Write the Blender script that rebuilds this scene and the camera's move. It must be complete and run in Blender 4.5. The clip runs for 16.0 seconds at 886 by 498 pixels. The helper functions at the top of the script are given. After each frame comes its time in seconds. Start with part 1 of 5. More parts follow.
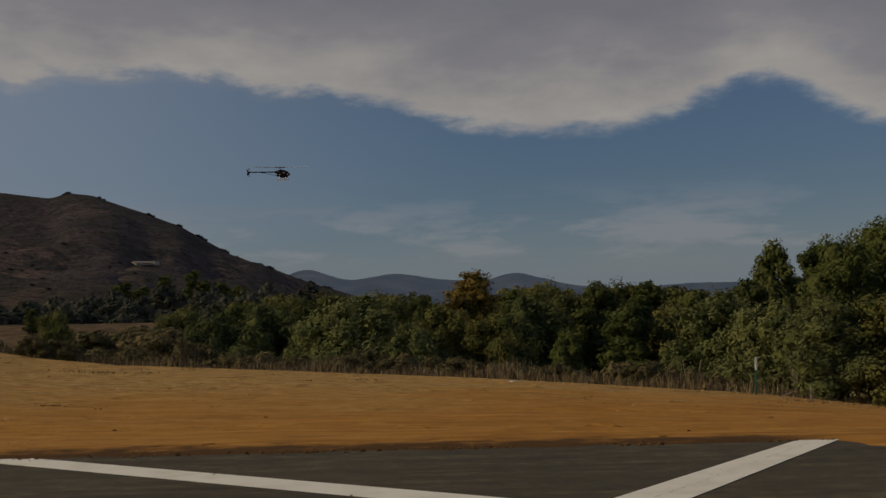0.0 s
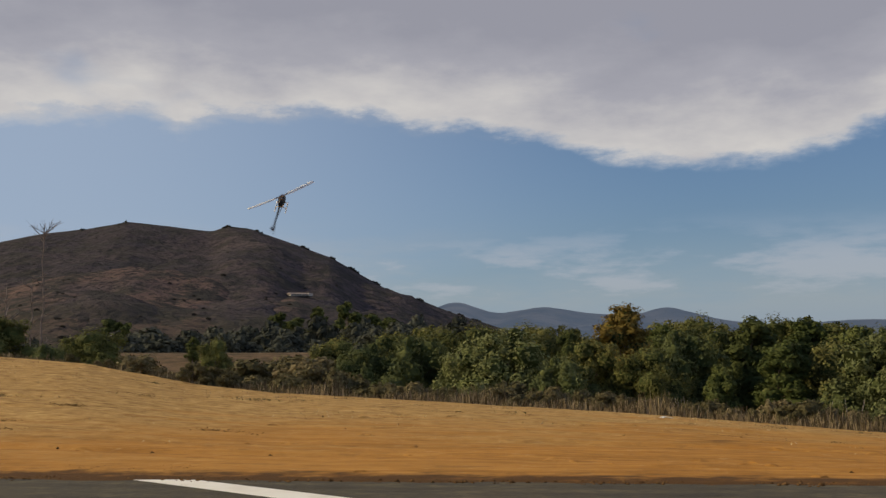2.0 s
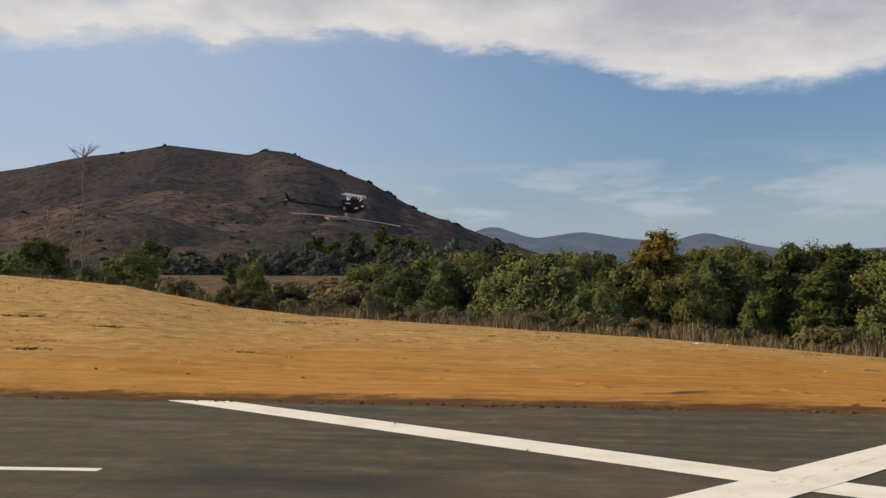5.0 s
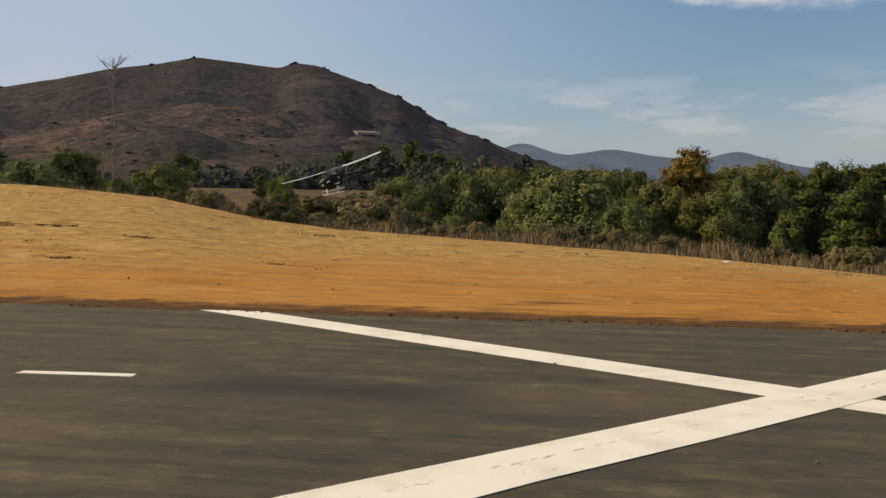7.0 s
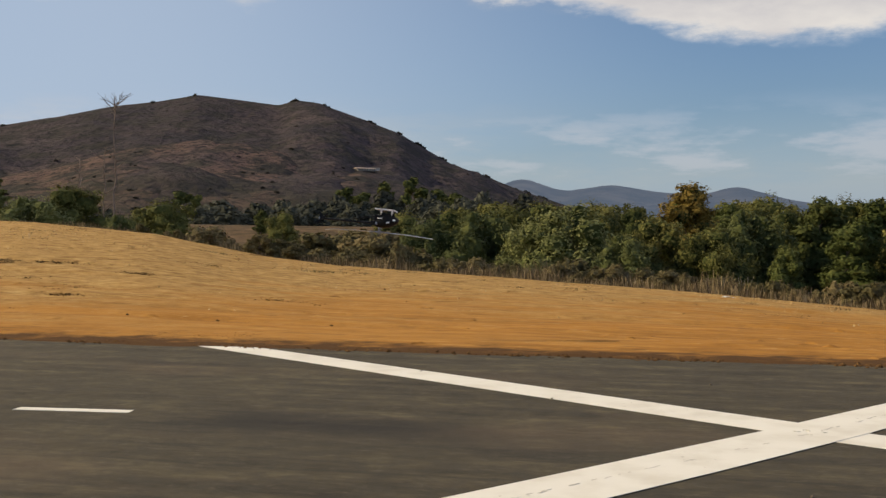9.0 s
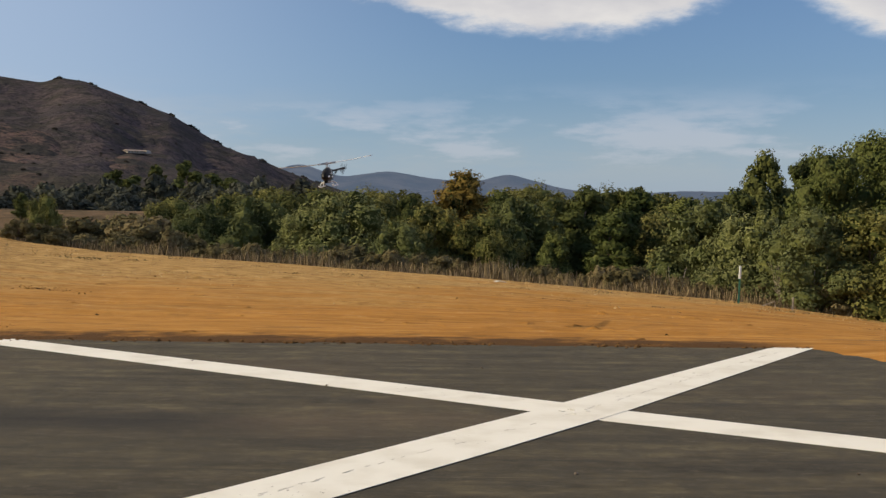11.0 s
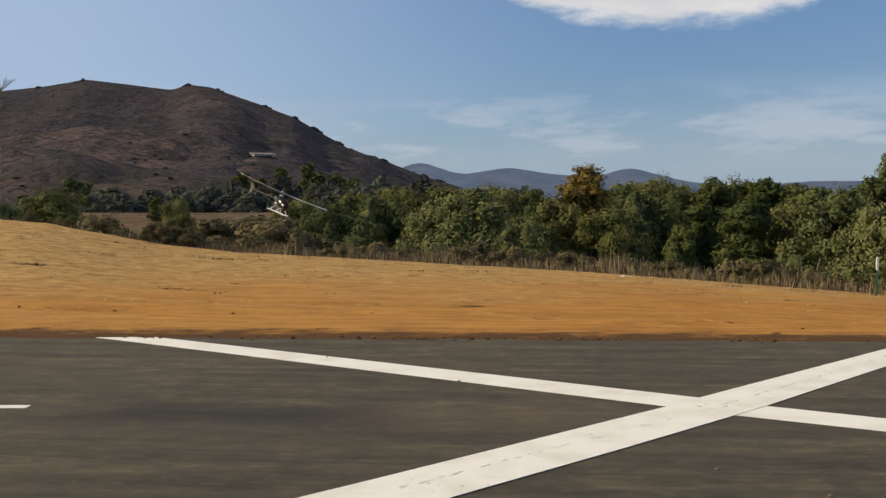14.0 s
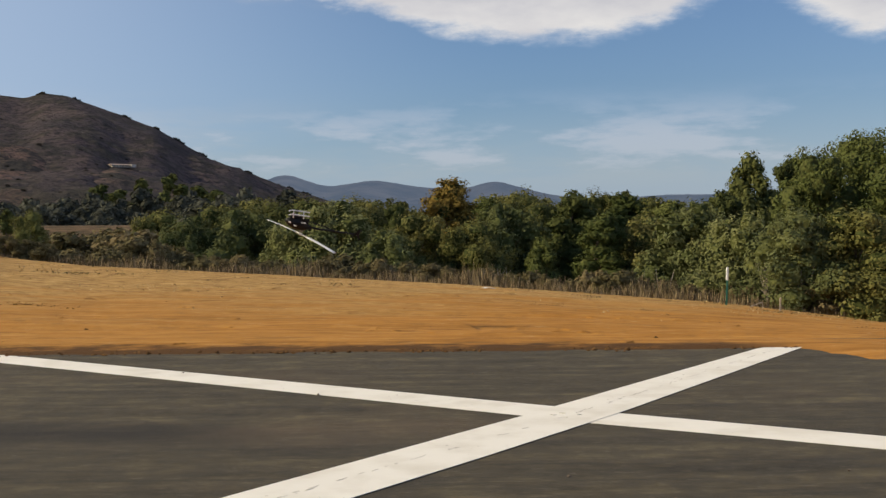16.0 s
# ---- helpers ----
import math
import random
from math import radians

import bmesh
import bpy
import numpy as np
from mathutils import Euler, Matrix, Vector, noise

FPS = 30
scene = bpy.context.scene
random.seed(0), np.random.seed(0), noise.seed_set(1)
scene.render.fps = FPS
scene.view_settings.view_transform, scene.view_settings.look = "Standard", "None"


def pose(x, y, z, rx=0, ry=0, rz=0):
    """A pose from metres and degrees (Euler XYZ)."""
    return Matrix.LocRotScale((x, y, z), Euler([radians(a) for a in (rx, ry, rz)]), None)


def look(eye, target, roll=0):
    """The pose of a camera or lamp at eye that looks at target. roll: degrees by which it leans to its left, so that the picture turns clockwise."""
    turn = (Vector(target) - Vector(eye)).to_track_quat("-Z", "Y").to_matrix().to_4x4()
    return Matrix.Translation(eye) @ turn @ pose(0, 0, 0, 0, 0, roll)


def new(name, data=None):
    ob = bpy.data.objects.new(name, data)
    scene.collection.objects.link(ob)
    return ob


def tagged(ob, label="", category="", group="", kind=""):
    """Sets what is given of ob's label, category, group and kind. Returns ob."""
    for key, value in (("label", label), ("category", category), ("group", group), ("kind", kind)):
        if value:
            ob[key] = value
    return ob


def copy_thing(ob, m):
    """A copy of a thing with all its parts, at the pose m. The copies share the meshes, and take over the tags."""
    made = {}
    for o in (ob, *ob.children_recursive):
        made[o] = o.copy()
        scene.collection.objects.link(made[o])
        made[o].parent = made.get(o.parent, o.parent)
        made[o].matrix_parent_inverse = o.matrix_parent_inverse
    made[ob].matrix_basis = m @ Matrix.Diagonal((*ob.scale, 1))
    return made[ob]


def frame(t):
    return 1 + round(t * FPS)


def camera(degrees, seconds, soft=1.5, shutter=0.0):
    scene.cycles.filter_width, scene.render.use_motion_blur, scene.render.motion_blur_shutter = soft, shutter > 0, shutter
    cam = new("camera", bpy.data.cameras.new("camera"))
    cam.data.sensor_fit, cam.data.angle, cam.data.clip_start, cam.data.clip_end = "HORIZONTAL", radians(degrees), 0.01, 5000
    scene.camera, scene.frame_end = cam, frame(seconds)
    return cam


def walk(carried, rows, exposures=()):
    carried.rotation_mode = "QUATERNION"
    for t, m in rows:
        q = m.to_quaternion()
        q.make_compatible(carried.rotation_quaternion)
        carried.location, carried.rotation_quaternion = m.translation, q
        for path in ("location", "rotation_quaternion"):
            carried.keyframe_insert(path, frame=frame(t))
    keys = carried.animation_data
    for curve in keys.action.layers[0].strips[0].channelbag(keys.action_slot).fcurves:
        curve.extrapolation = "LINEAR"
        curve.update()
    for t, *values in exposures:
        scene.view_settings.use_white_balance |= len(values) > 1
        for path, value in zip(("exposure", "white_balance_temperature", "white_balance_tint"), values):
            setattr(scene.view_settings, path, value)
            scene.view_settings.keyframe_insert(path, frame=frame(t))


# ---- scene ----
# camera: hand-held by someone standing beside the runway, turning to follow the model
cam = camera(44.01, 16.0, soft=1.4, shutter=0.15)
walk(cam, [
    (0.0, pose(-0.029, -0.009, 1.625, 93.74, 1.48, 1.46)),
    (0.1, pose(-0.029, -0.024, 1.623, 93.13, 1.32, 2.17)),
    (0.2, pose(-0.029, -0.040, 1.622, 92.06, 1.16, 2.65)),
    (0.3, pose(-0.029, -0.055, 1.620, 91.26, 1.00, 3.06)),
    (0.4, pose(-0.029, -0.070, 1.618, 90.66, 0.85, 3.22)),
    (0.5, pose(-0.029, -0.085, 1.616, 90.25, 0.68, 3.63)),
    (0.6, pose(-0.029, -0.077, 1.617, 89.97, 0.56, 3.92)),
    (0.7, pose(-0.028, -0.069, 1.619, 89.88, 0.45, 4.12)),
    (0.8, pose(-0.028, -0.061, 1.620, 89.62, 0.34, 4.67)),
    (0.9, pose(-0.027, -0.053, 1.621, 90.05, 0.22, 5.66)),
    (1.0, pose(-0.026, -0.045, 1.622, 90.56, 0.10, 6.57)),
    (1.1, pose(-0.028, -0.044, 1.621, 91.06, 0.21, 7.76)),
    (1.2, pose(-0.030, -0.042, 1.620, 92.05, 0.31, 8.49)),
    (1.3, pose(-0.032, -0.041, 1.619, 93.85, 0.41, 8.47)),
    (1.4, pose(-0.034, -0.040, 1.617, 94.47, 0.52, 8.23)),
    (1.5, pose(-0.036, -0.038, 1.616, 94.73, 0.62, 8.26)),
    (1.6, pose(-0.037, -0.042, 1.612, 95.02, 0.61, 8.30)),
    (1.7, pose(-0.039, -0.046, 1.608, 95.17, 0.60, 8.35)),
    (1.8, pose(-0.040, -0.051, 1.605, 95.32, 0.59, 8.37)),
    (1.9, pose(-0.041, -0.055, 1.601, 95.53, 0.58, 8.71)),
    (2.0, pose(-0.043, -0.059, 1.597, 95.61, 0.58, 9.17)),
    (2.1, pose(-0.038, -0.059, 1.593, 95.30, 0.47, 9.29)),
    (2.2, pose(-0.033, -0.060, 1.589, 94.63, 0.38, 9.41)),
    (2.3, pose(-0.029, -0.060, 1.584, 93.59, 0.28, 9.46)),
    (2.4, pose(-0.024, -0.061, 1.580, 93.04, 0.19, 9.67)),
    (2.5, pose(-0.019, -0.061, 1.576, 92.65, 0.09, 9.99)),
    (3.0, pose(0.008, -0.065, 1.596, 92.34, 0.46, 10.22)),
    (3.5, pose(0.019, -0.052, 1.593, 91.76, 0.50, 10.65)),
    (4.0, pose(0.033, -0.022, 1.615, 91.72, 0.31, 10.85)),
    (6.3, pose(0.014, 0.019, 1.601, 91.23, -0.64, 12.04)),
    (6.4, pose(0.013, 0.020, 1.600, 90.47, -0.70, 12.15)),
    (6.5, pose(0.012, 0.022, 1.599, 89.69, -0.77, 12.12)),
    (6.6, pose(0.012, 0.021, 1.596, 89.19, -0.71, 12.25)),
    (6.7, pose(0.011, 0.020, 1.593, 88.49, -0.67, 12.41)),
    (6.8, pose(0.011, 0.019, 1.590, 88.08, -0.61, 12.55)),
    (6.9, pose(0.010, 0.018, 1.587, 87.68, -0.56, 12.61)),
    (7.0, pose(0.009, 0.016, 1.584, 87.28, -0.51, 12.58)),
    (7.1, pose(0.004, 0.017, 1.585, 86.95, -0.50, 12.66)),
    (7.2, pose(-0.001, 0.017, 1.585, 86.77, -0.51, 12.72)),
    (7.3, pose(-0.006, 0.017, 1.586, 86.79, -0.51, 12.91)),
    (7.4, pose(-0.012, 0.018, 1.587, 86.99, -0.51, 12.97)),
    (7.5, pose(-0.017, 0.018, 1.588, 87.49, -0.51, 13.09)),
    (7.6, pose(-0.010, 0.018, 1.594, 88.01, -0.47, 13.25)),
    (7.7, pose(-0.002, 0.017, 1.600, 88.89, -0.45, 13.34)),
    (7.8, pose(0.005, 0.017, 1.606, 89.47, -0.41, 13.53)),
    (7.9, pose(0.013, 0.017, 1.612, 90.18, -0.39, 13.65)),
    (8.0, pose(0.020, 0.016, 1.618, 90.73, -0.35, 13.63)),
    (8.1, pose(0.018, 0.013, 1.612, 90.95, -0.42, 13.39)),
    (8.2, pose(0.016, 0.009, 1.606, 90.13, -0.48, 13.02)),
    (8.3, pose(0.015, 0.006, 1.600, 89.41, -0.55, 12.91)),
    (8.4, pose(0.013, 0.003, 1.594, 89.20, -0.61, 12.84)),
    (8.5, pose(0.011, -0.001, 1.588, 89.11, -0.67, 12.84)),
    (8.6, pose(0.019, -0.004, 1.587, 89.26, -0.61, 12.88)),
    (8.7, pose(0.028, -0.007, 1.586, 89.29, -0.55, 12.87)),
    (8.8, pose(0.036, -0.010, 1.584, 89.18, -0.48, 12.80)),
    (8.9, pose(0.045, -0.014, 1.583, 89.19, -0.41, 12.74)),
    (9.0, pose(0.053, -0.017, 1.581, 89.16, -0.35, 12.60)),
    (9.1, pose(0.054, -0.014, 1.581, 89.15, -0.29, 11.92)),
    (9.2, pose(0.054, -0.011, 1.581, 89.05, -0.23, 10.86)),
    (9.3, pose(0.054, -0.008, 1.581, 89.02, -0.17, 9.50)),
    (9.4, pose(0.054, -0.005, 1.581, 88.99, -0.12, 8.36)),
    (9.5, pose(0.055, -0.003, 1.581, 88.94, -0.06, 7.22)),
    (10.0, pose(0.071, 0.014, 1.601, 88.84, -0.00, 3.85)),
    (10.2, pose(0.071, 0.021, 1.598, 88.80, -0.12, 2.61)),
    (12.3, pose(0.067, 0.094, 1.566, 88.08, -0.59, 0.36)),
    (12.5, pose(0.067, 0.100, 1.562, 88.15, -0.40, 0.38)),
    (13.0, pose(0.054, 0.103, 1.561, 88.13, 0.20, 1.10)),
    (13.5, pose(0.033, 0.069, 1.568, 88.19, 0.74, 4.20)),
    (14.0, pose(-0.010, -0.000, 1.580, 88.32, 0.50, 7.30)),
    (14.5, pose(0.035, 0.023, 1.585, 88.50, -0.00, 8.02)),
    (15.0, pose(0.050, 0.034, 1.580, 88.49, -0.23, 5.16)),
    (15.5, pose(0.065, 0.038, 1.586, 88.65, 0.23, 2.25)),
    (16.0, pose(0.061, 0.014, 1.576, 88.91, 0.57, 0.33)),
], exposures=((0.0, -1.46, 6850, 12), (0.5, -1.14, 6950, 12), (1.0, -0.82, 6900, 12), (1.5, -0.62, 6680, 12), (2.0, -0.45, 6560, 12), (2.5, -0.40, 6640, 12),
                 (3.0, -0.33, 6560, 12), (3.5, -0.22, 6520, 12), (4.0, -0.19, 6480, 12), (4.5, -0.17, 6560, 12), (6.5, -0.14, 6870, 12), (7.0, -0.12, 7060, 12),
                 (7.5, -0.12, 7000, 12), (8.0, -0.16, 6680, 12), (8.5, -0.14, 6800, 12), (9.5, -0.15, 6640, 12), (10.0, -0.15, 6560, 12), (13.0, -0.13, 6400, 12),
                 (14.5, -0.17, 6320, 12), (16.0, -0.14, 6420, 12)))

# ---- world and sun ----
SUN_AZ, SUN_EL = radians(-99), radians(29)     # from ahead, clockwise seen from above
world = bpy.data.worlds.new("sky")
scene.world = world
world.use_nodes = True
wn = world.node_tree
sky = wn.nodes.new("ShaderNodeTexSky")
sky.sky_type, sky.sun_disc = "NISHITA", False
sky.sun_elevation, sky.sun_rotation = SUN_EL, -SUN_AZ
sky.altitude, sky.air_density, sky.dust_density, sky.ozone_density = 150, 1.0, 1.3, 5.6
wn.links.new(sky.outputs[0], wn.nodes["Background"].inputs[0])
wn.nodes["Background"].inputs[1].default_value = 0.115
sun = new("sun", bpy.data.lights.new("sun", "SUN"))
sun.data.energy, sun.data.angle, sun.data.color = 5.3, radians(0.53), (1.0, 0.845, 0.55)
to_sun = Vector((math.sin(SUN_AZ) * math.cos(SUN_EL), math.cos(SUN_AZ) * math.cos(SUN_EL), math.sin(SUN_EL)))
sun.matrix_world = look(to_sun * 50, (0, 0, 0))


# ---- materials ----
class Mat:
    """A node material with short calls for the common nodes."""

    def __init__(self, name, rough=0.8, metal=0.0, spec=0.3):
        self.m = bpy.data.materials.new(name)
        self.m.use_nodes = True
        self.t = self.m.node_tree
        self.b = self.t.nodes["Principled BSDF"]
        self.b.inputs["Roughness"].default_value = rough
        self.b.inputs["Metallic"].default_value = metal
        self.b.inputs["Specular IOR Level"].default_value = spec
        self.pos = self.node("ShaderNodeTexCoord").outputs["Object"]

    def node(self, kind):
        return self.t.nodes.new(kind)

    def link(self, a, b):
        self.t.links.new(a, b)

    def put(self, socket, v):
        if isinstance(v, bpy.types.NodeSocket):
            self.link(v, socket)
        else:
            socket.default_value = v

    def noise(self, scale, detail=4.0, stretch=(1, 1, 1), rough=0.55, shift=(0, 0, 0)):
        mp, n = self.node("ShaderNodeMapping"), self.node("ShaderNodeTexNoise")
        mp.inputs["Scale"].default_value, mp.inputs["Location"].default_value = stretch, shift
        self.link(self.pos, mp.inputs[0])
        self.link(mp.outputs[0], n.inputs["Vector"])
        n.inputs["Scale"].default_value, n.inputs["Detail"].default_value = scale, detail
        n.inputs["Roughness"].default_value = rough
        return n.outputs["Fac"]

    def ramp(self, fac, *stops):
        r = self.node("ShaderNodeValToRGB")
        e = r.color_ramp.elements
        e[0].position, e[1].position = stops[0][0], stops[-1][0]
        for p, c in stops[1:-1]:
            e.new(p)
        for el, (p, c) in zip(e, stops):
            el.position = p
            el.color = (c, c, c, 1) if isinstance(c, (int, float)) else (*c, 1)
        self.put(r.inputs[0], fac)
        return r.outputs[0]

    def mix(self, fac, a, b, how="MIX"):
        n = self.node("ShaderNodeMix")
        n.data_type, n.blend_type = "RGBA", how
        for i, v in ((0, fac), (6, a), (7, b)):
            self.put(n.inputs[i], (*v, 1) if isinstance(v, tuple) and len(v) == 3 else v)
        return n.outputs[2]

    def math(self, how, a, b=0.0, c=0.0):
        n = self.node("ShaderNodeMath")
        n.operation = how
        for i, v in enumerate((a, b, c)):
            self.put(n.inputs[i], v)
        return n.outputs[0]

    def range(self, v, a, b, lo=0.0, hi=1.0):
        n = self.node("ShaderNodeMapRange")
        n.interpolation_type = "SMOOTHSTEP"
        for i, x in enumerate((v, a, b, lo, hi)):
            self.put(n.inputs[i], x)
        return n.outputs[0]

    def axes(self):
        s = self.node("ShaderNodeSeparateXYZ")
        self.link(self.pos, s.inputs[0])
        return s.outputs

    def color(self, v):
        self.put(self.b.inputs["Base Color"], (*v, 1) if isinstance(v, tuple) else v)
        return self

    def rough(self, v):
        self.put(self.b.inputs["Roughness"], v)
        return self

    def bump(self, height, strength=0.5, distance=0.02):
        n = self.node("ShaderNodeBump")
        n.inputs["Strength"].default_value, n.inputs["Distance"].default_value = strength, distance
        self.link(height, n.inputs["Height"])
        self.link(n.outputs[0], self.b.inputs["Normal"])
        return self

    def island(self):
        return self.node("ShaderNodeNewGeometry").outputs["Random Per Island"]

    def each(self):
        return self.node("ShaderNodeObjectInfo").outputs["Random"]


def asphalt_material():
    k = Mat("asphalt", 0.85)
    streak = k.noise(2.4, 9, (0.75, 1.1, 1), rough=0.7)
    broad = k.noise(0.22, 4, (0.5, 1.6, 1), shift=(3, 1, 0))
    rub = k.noise(1.0, 9, (0.30, 2.6, 1), shift=(6, 6, 0), rough=0.6)
    streak = k.math("ADD", k.math("MULTIPLY", streak, 0.5), k.math("MULTIPLY", rub, 0.5))
    c = k.ramp(streak, (0.40, (0.019, 0.015, 0.009)), (0.5, (0.067, 0.054, 0.030)), (0.60, (0.132, 0.106, 0.057)))
    c = k.mix(k.range(broad, 0.45, 0.7, 0.0, 0.7), c, (0.070, 0.058, 0.034))
    c = k.mix(k.range(k.noise(4.5, 8, (0.8, 1.0, 1), shift=(2, 2, 0), rough=0.72), 0.44, 0.58, 0.0, 0.75), c, (0.046, 0.040, 0.028))
    # rubbed-in tyre tracks along the centre and the odd dark scuff
    x, y, z = k.axes()
    track = k.range(k.math("ABSOLUTE", k.math("SUBTRACT", y, k.math("MULTIPLY_ADD", k.noise(0.12, 2), 1.6, 7.4))), 0.75, 0.1)
    c = k.mix(k.math("MULTIPLY", track, 0.45), c, (0.036, 0.031, 0.022))
    scuff = k.range(k.noise(1.4, 8, (0.26, 3.0, 1), shift=(9, 2, 0), rough=0.68), 0.55, 0.62)
    c = k.mix(k.math("MULTIPLY", scuff, 0.75), c, (0.026, 0.023, 0.018))
    # dust blown in from the dirt
    dust = k.range(k.noise(0.5, 5, (0.4, 1, 1), shift=(1, 7, 0)), 0.52, 0.75)
    c = k.mix(k.math("MULTIPLY", dust, 0.45), c, (0.17, 0.115, 0.07))
    chip = k.noise(11, 7, (0.5, 1.3, 1), rough=0.78)
    c = k.mix(k.range(chip, 0.54, 0.66, 0.0, 0.55), c, (0.17, 0.14, 0.09))
    c = k.mix(k.range(chip, 0.45, 0.34, 0.0, 0.65), c, (0.022, 0.020, 0.016))
    grain = k.noise(160, 2)
    c = k.mix(k.range(grain, 0.3, 0.8, 0.0, 0.3), c, (0.17, 0.145, 0.105))
    # rubber smeared where the models turn
    smear = k.math("MULTIPLY", k.range(k.math("ABSOLUTE", k.math("SUBTRACT", y, k.math("MULTIPLY_ADD", k.noise(0.9, 4), 0.9, 8.1))), 0.62, 0.0),
                   k.math("MULTIPLY", k.range(x, -4.6, -3.4), k.range(x, -0.9, -2.4)))
    c = k.mix(k.math("MULTIPLY", smear, k.range(k.noise(1.3, 6, (0.3, 2.2, 1), shift=(3, 5, 0)), 0.25, 0.5, 0.35, 0.9)), c, (0.022, 0.020, 0.017))
    return k.color(c).bump(grain, 0.5, 0.01).m


def paint_material():
    k = Mat("runway_paint", 0.7)
    c = k.mix(k.range(k.noise(2.2, 6, (1, 1, 1)), 0.4, 0.75), (0.86, 0.83, 0.75), (0.74, 0.70, 0.61))
    chips = k.range(k.noise(26, 4), 0.66, 0.72)
    patch = k.range(k.noise(0.9, 3, shift=(4, 4, 0)), 0.5, 0.6)
    c = k.mix(k.math("MULTIPLY", chips, patch), c, (0.28, 0.24, 0.20))
    return k.color(c).bump(k.noise(120, 2), 0.3, 0.006).m


def ground_material():
    k = Mat("dirt_and_dry_grass", 0.95, spec=0.1)
    x, y, z = k.axes()
    streak = k.math("ADD", k.math("MULTIPLY", k.noise(1.6, 12, (0.5, 1.3, 1), rough=0.72), 0.5), k.math("MULTIPLY", k.noise(1.1, 9, (0.16, 3.2, 1), shift=(4, 9, 0), rough=0.68), 0.5))
    broad = k.noise(0.16, 4, (0.5, 1.2, 1), shift=(2, 5, 0))
    dirt = k.ramp(streak, (0.34, (0.26, 0.112, 0.023)), (0.5, (0.44, 0.205, 0.045)), (0.66, (0.58, 0.305, 0.082)))
    crumb = k.noise(3.6, 8, (0.8, 1.0, 1), shift=(1, 1, 4), rough=0.74)
    dirt = k.mix(k.range(crumb, 0.48, 0.36, 0, 0.35), dirt, (0.20, 0.105, 0.040))
    dirt = k.mix(k.range(crumb, 0.56, 0.70, 0, 0.5), dirt, (0.62, 0.40, 0.18))
    dirt = k.mix(k.range(broad, 0.45, 0.7, 0, 0.6), dirt, (0.49, 0.252, 0.068))
    straw = k.ramp(k.noise(3.2, 10, (0.7, 1.1, 1), rough=0.74), (0.32, (0.21, 0.118, 0.040)), (0.52, (0.455, 0.275, 0.096)), (0.7, (0.64, 0.435, 0.18)))
    # stubble takes over towards the crest and on the bank to the west
    far = k.math("ADD", k.math("MULTIPLY", y, 0.055), k.math("MULTIPLY", x, -0.028))
    cover = k.range(k.math("ADD", far, k.math("MULTIPLY", k.noise(0.45, 6, (0.4, 1.6, 1), shift=(6, 0, 0)), 1.5)), 1.75, 2.5)
    c = k.mix(cover, dirt, straw)
    # darker soil in a ragged band beside the asphalt, and turned-up clods
    edge = k.range(k.math("ADD", y, k.math("MULTIPLY_ADD", k.noise(1.9, 8, (0.7, 1.2, 1), rough=0.68), -2.6, 1.3)), 15.0, 14.2)
    c = k.mix(k.math("MULTIPLY", k.math("MULTIPLY", edge, k.range(y, 12.0, 13.0)), k.range(x, 4.9, 3.6)), c, (0.105, 0.055, 0.023))
    clod = k.range(k.noise(1.5, 10, (0.42, 2.1, 1), shift=(8, 3, 0), rough=0.72), 0.57, 0.61)
    c = k.mix(k.math("MULTIPLY", clod, 0.4), c, (0.16, 0.082, 0.032))
    # brown scrub beyond the crest
    scrub = k.ramp(k.noise(0.5, 9, rough=0.7), (0.34, (0.045, 0.037, 0.020)), (0.52, (0.125, 0.083, 0.047)), (0.70, (0.20, 0.128, 0.074)))
    c = k.mix(k.range(y, 39, 47), c, scrub)
    h = k.math("ADD", k.noise(7, 10, (0.6, 1.4, 1), rough=0.65), k.math("MULTIPLY", k.noise(55, 3), 0.35))
    return k.color(c).bump(h, 0.6, 0.06).m


def leaf_material(name, dark, mid, light, gloss=0.55):
    k = Mat(name, 0.75, spec=0.08)
    def between(p, q, u):
        return tuple(a + (e - a) * u for a, e in zip(p, q))

    c = k.ramp(k.island(), (0.0, between(dark, mid, 0.8)), (0.5, mid), (1.0, between(mid, light, 0.4)))
    # clump-sized mottling: shaded gaps and lit tufts painted into the leaf colour
    c = k.mix(k.range(k.noise(2.2, 5), 0.50, 0.66, 0, 0.55), c, dark)
    c = k.mix(k.range(k.noise(1.1, 3, shift=(7, 3, 1)), 0.52, 0.68, 0, 0.45), c, light)
    tint = k.node("ShaderNodeHueSaturation")
    k.link(c, tint.inputs["Color"])
    k.put(tint.inputs["Value"], k.range(k.each(), 0, 1, 0.72, 1.28))
    k.put(tint.inputs["Hue"], k.range(k.each(), 0, 1, 0.510, 0.488))
    k.color(tint.outputs[0])
    lucent, both = k.node("ShaderNodeBsdfTranslucent"), k.node("ShaderNodeMixShader")
    k.link(tint.outputs[0], lucent.inputs[0])
    both.inputs[0].default_value = 0.12
    out = k.t.nodes["Material Output"]
    k.link(k.b.outputs[0], both.inputs[1])
    k.link(lucent.outputs[0], both.inputs[2])
    k.link(both.outputs[0], out.inputs[0])
    return k.m


def plain(name, a, b, scale=6.0, rough=0.6, metal=0.0, bump=0.15, spec=0.4):
    k = Mat(name, rough, metal, spec)
    n = k.noise(scale, 5)
    k.color(k.mix(k.range(n, 0.35, 0.7), a, b))
    if bump:
        k.bump(k.noise(scale * 8, 3), bump, 0.01)
    return k.m


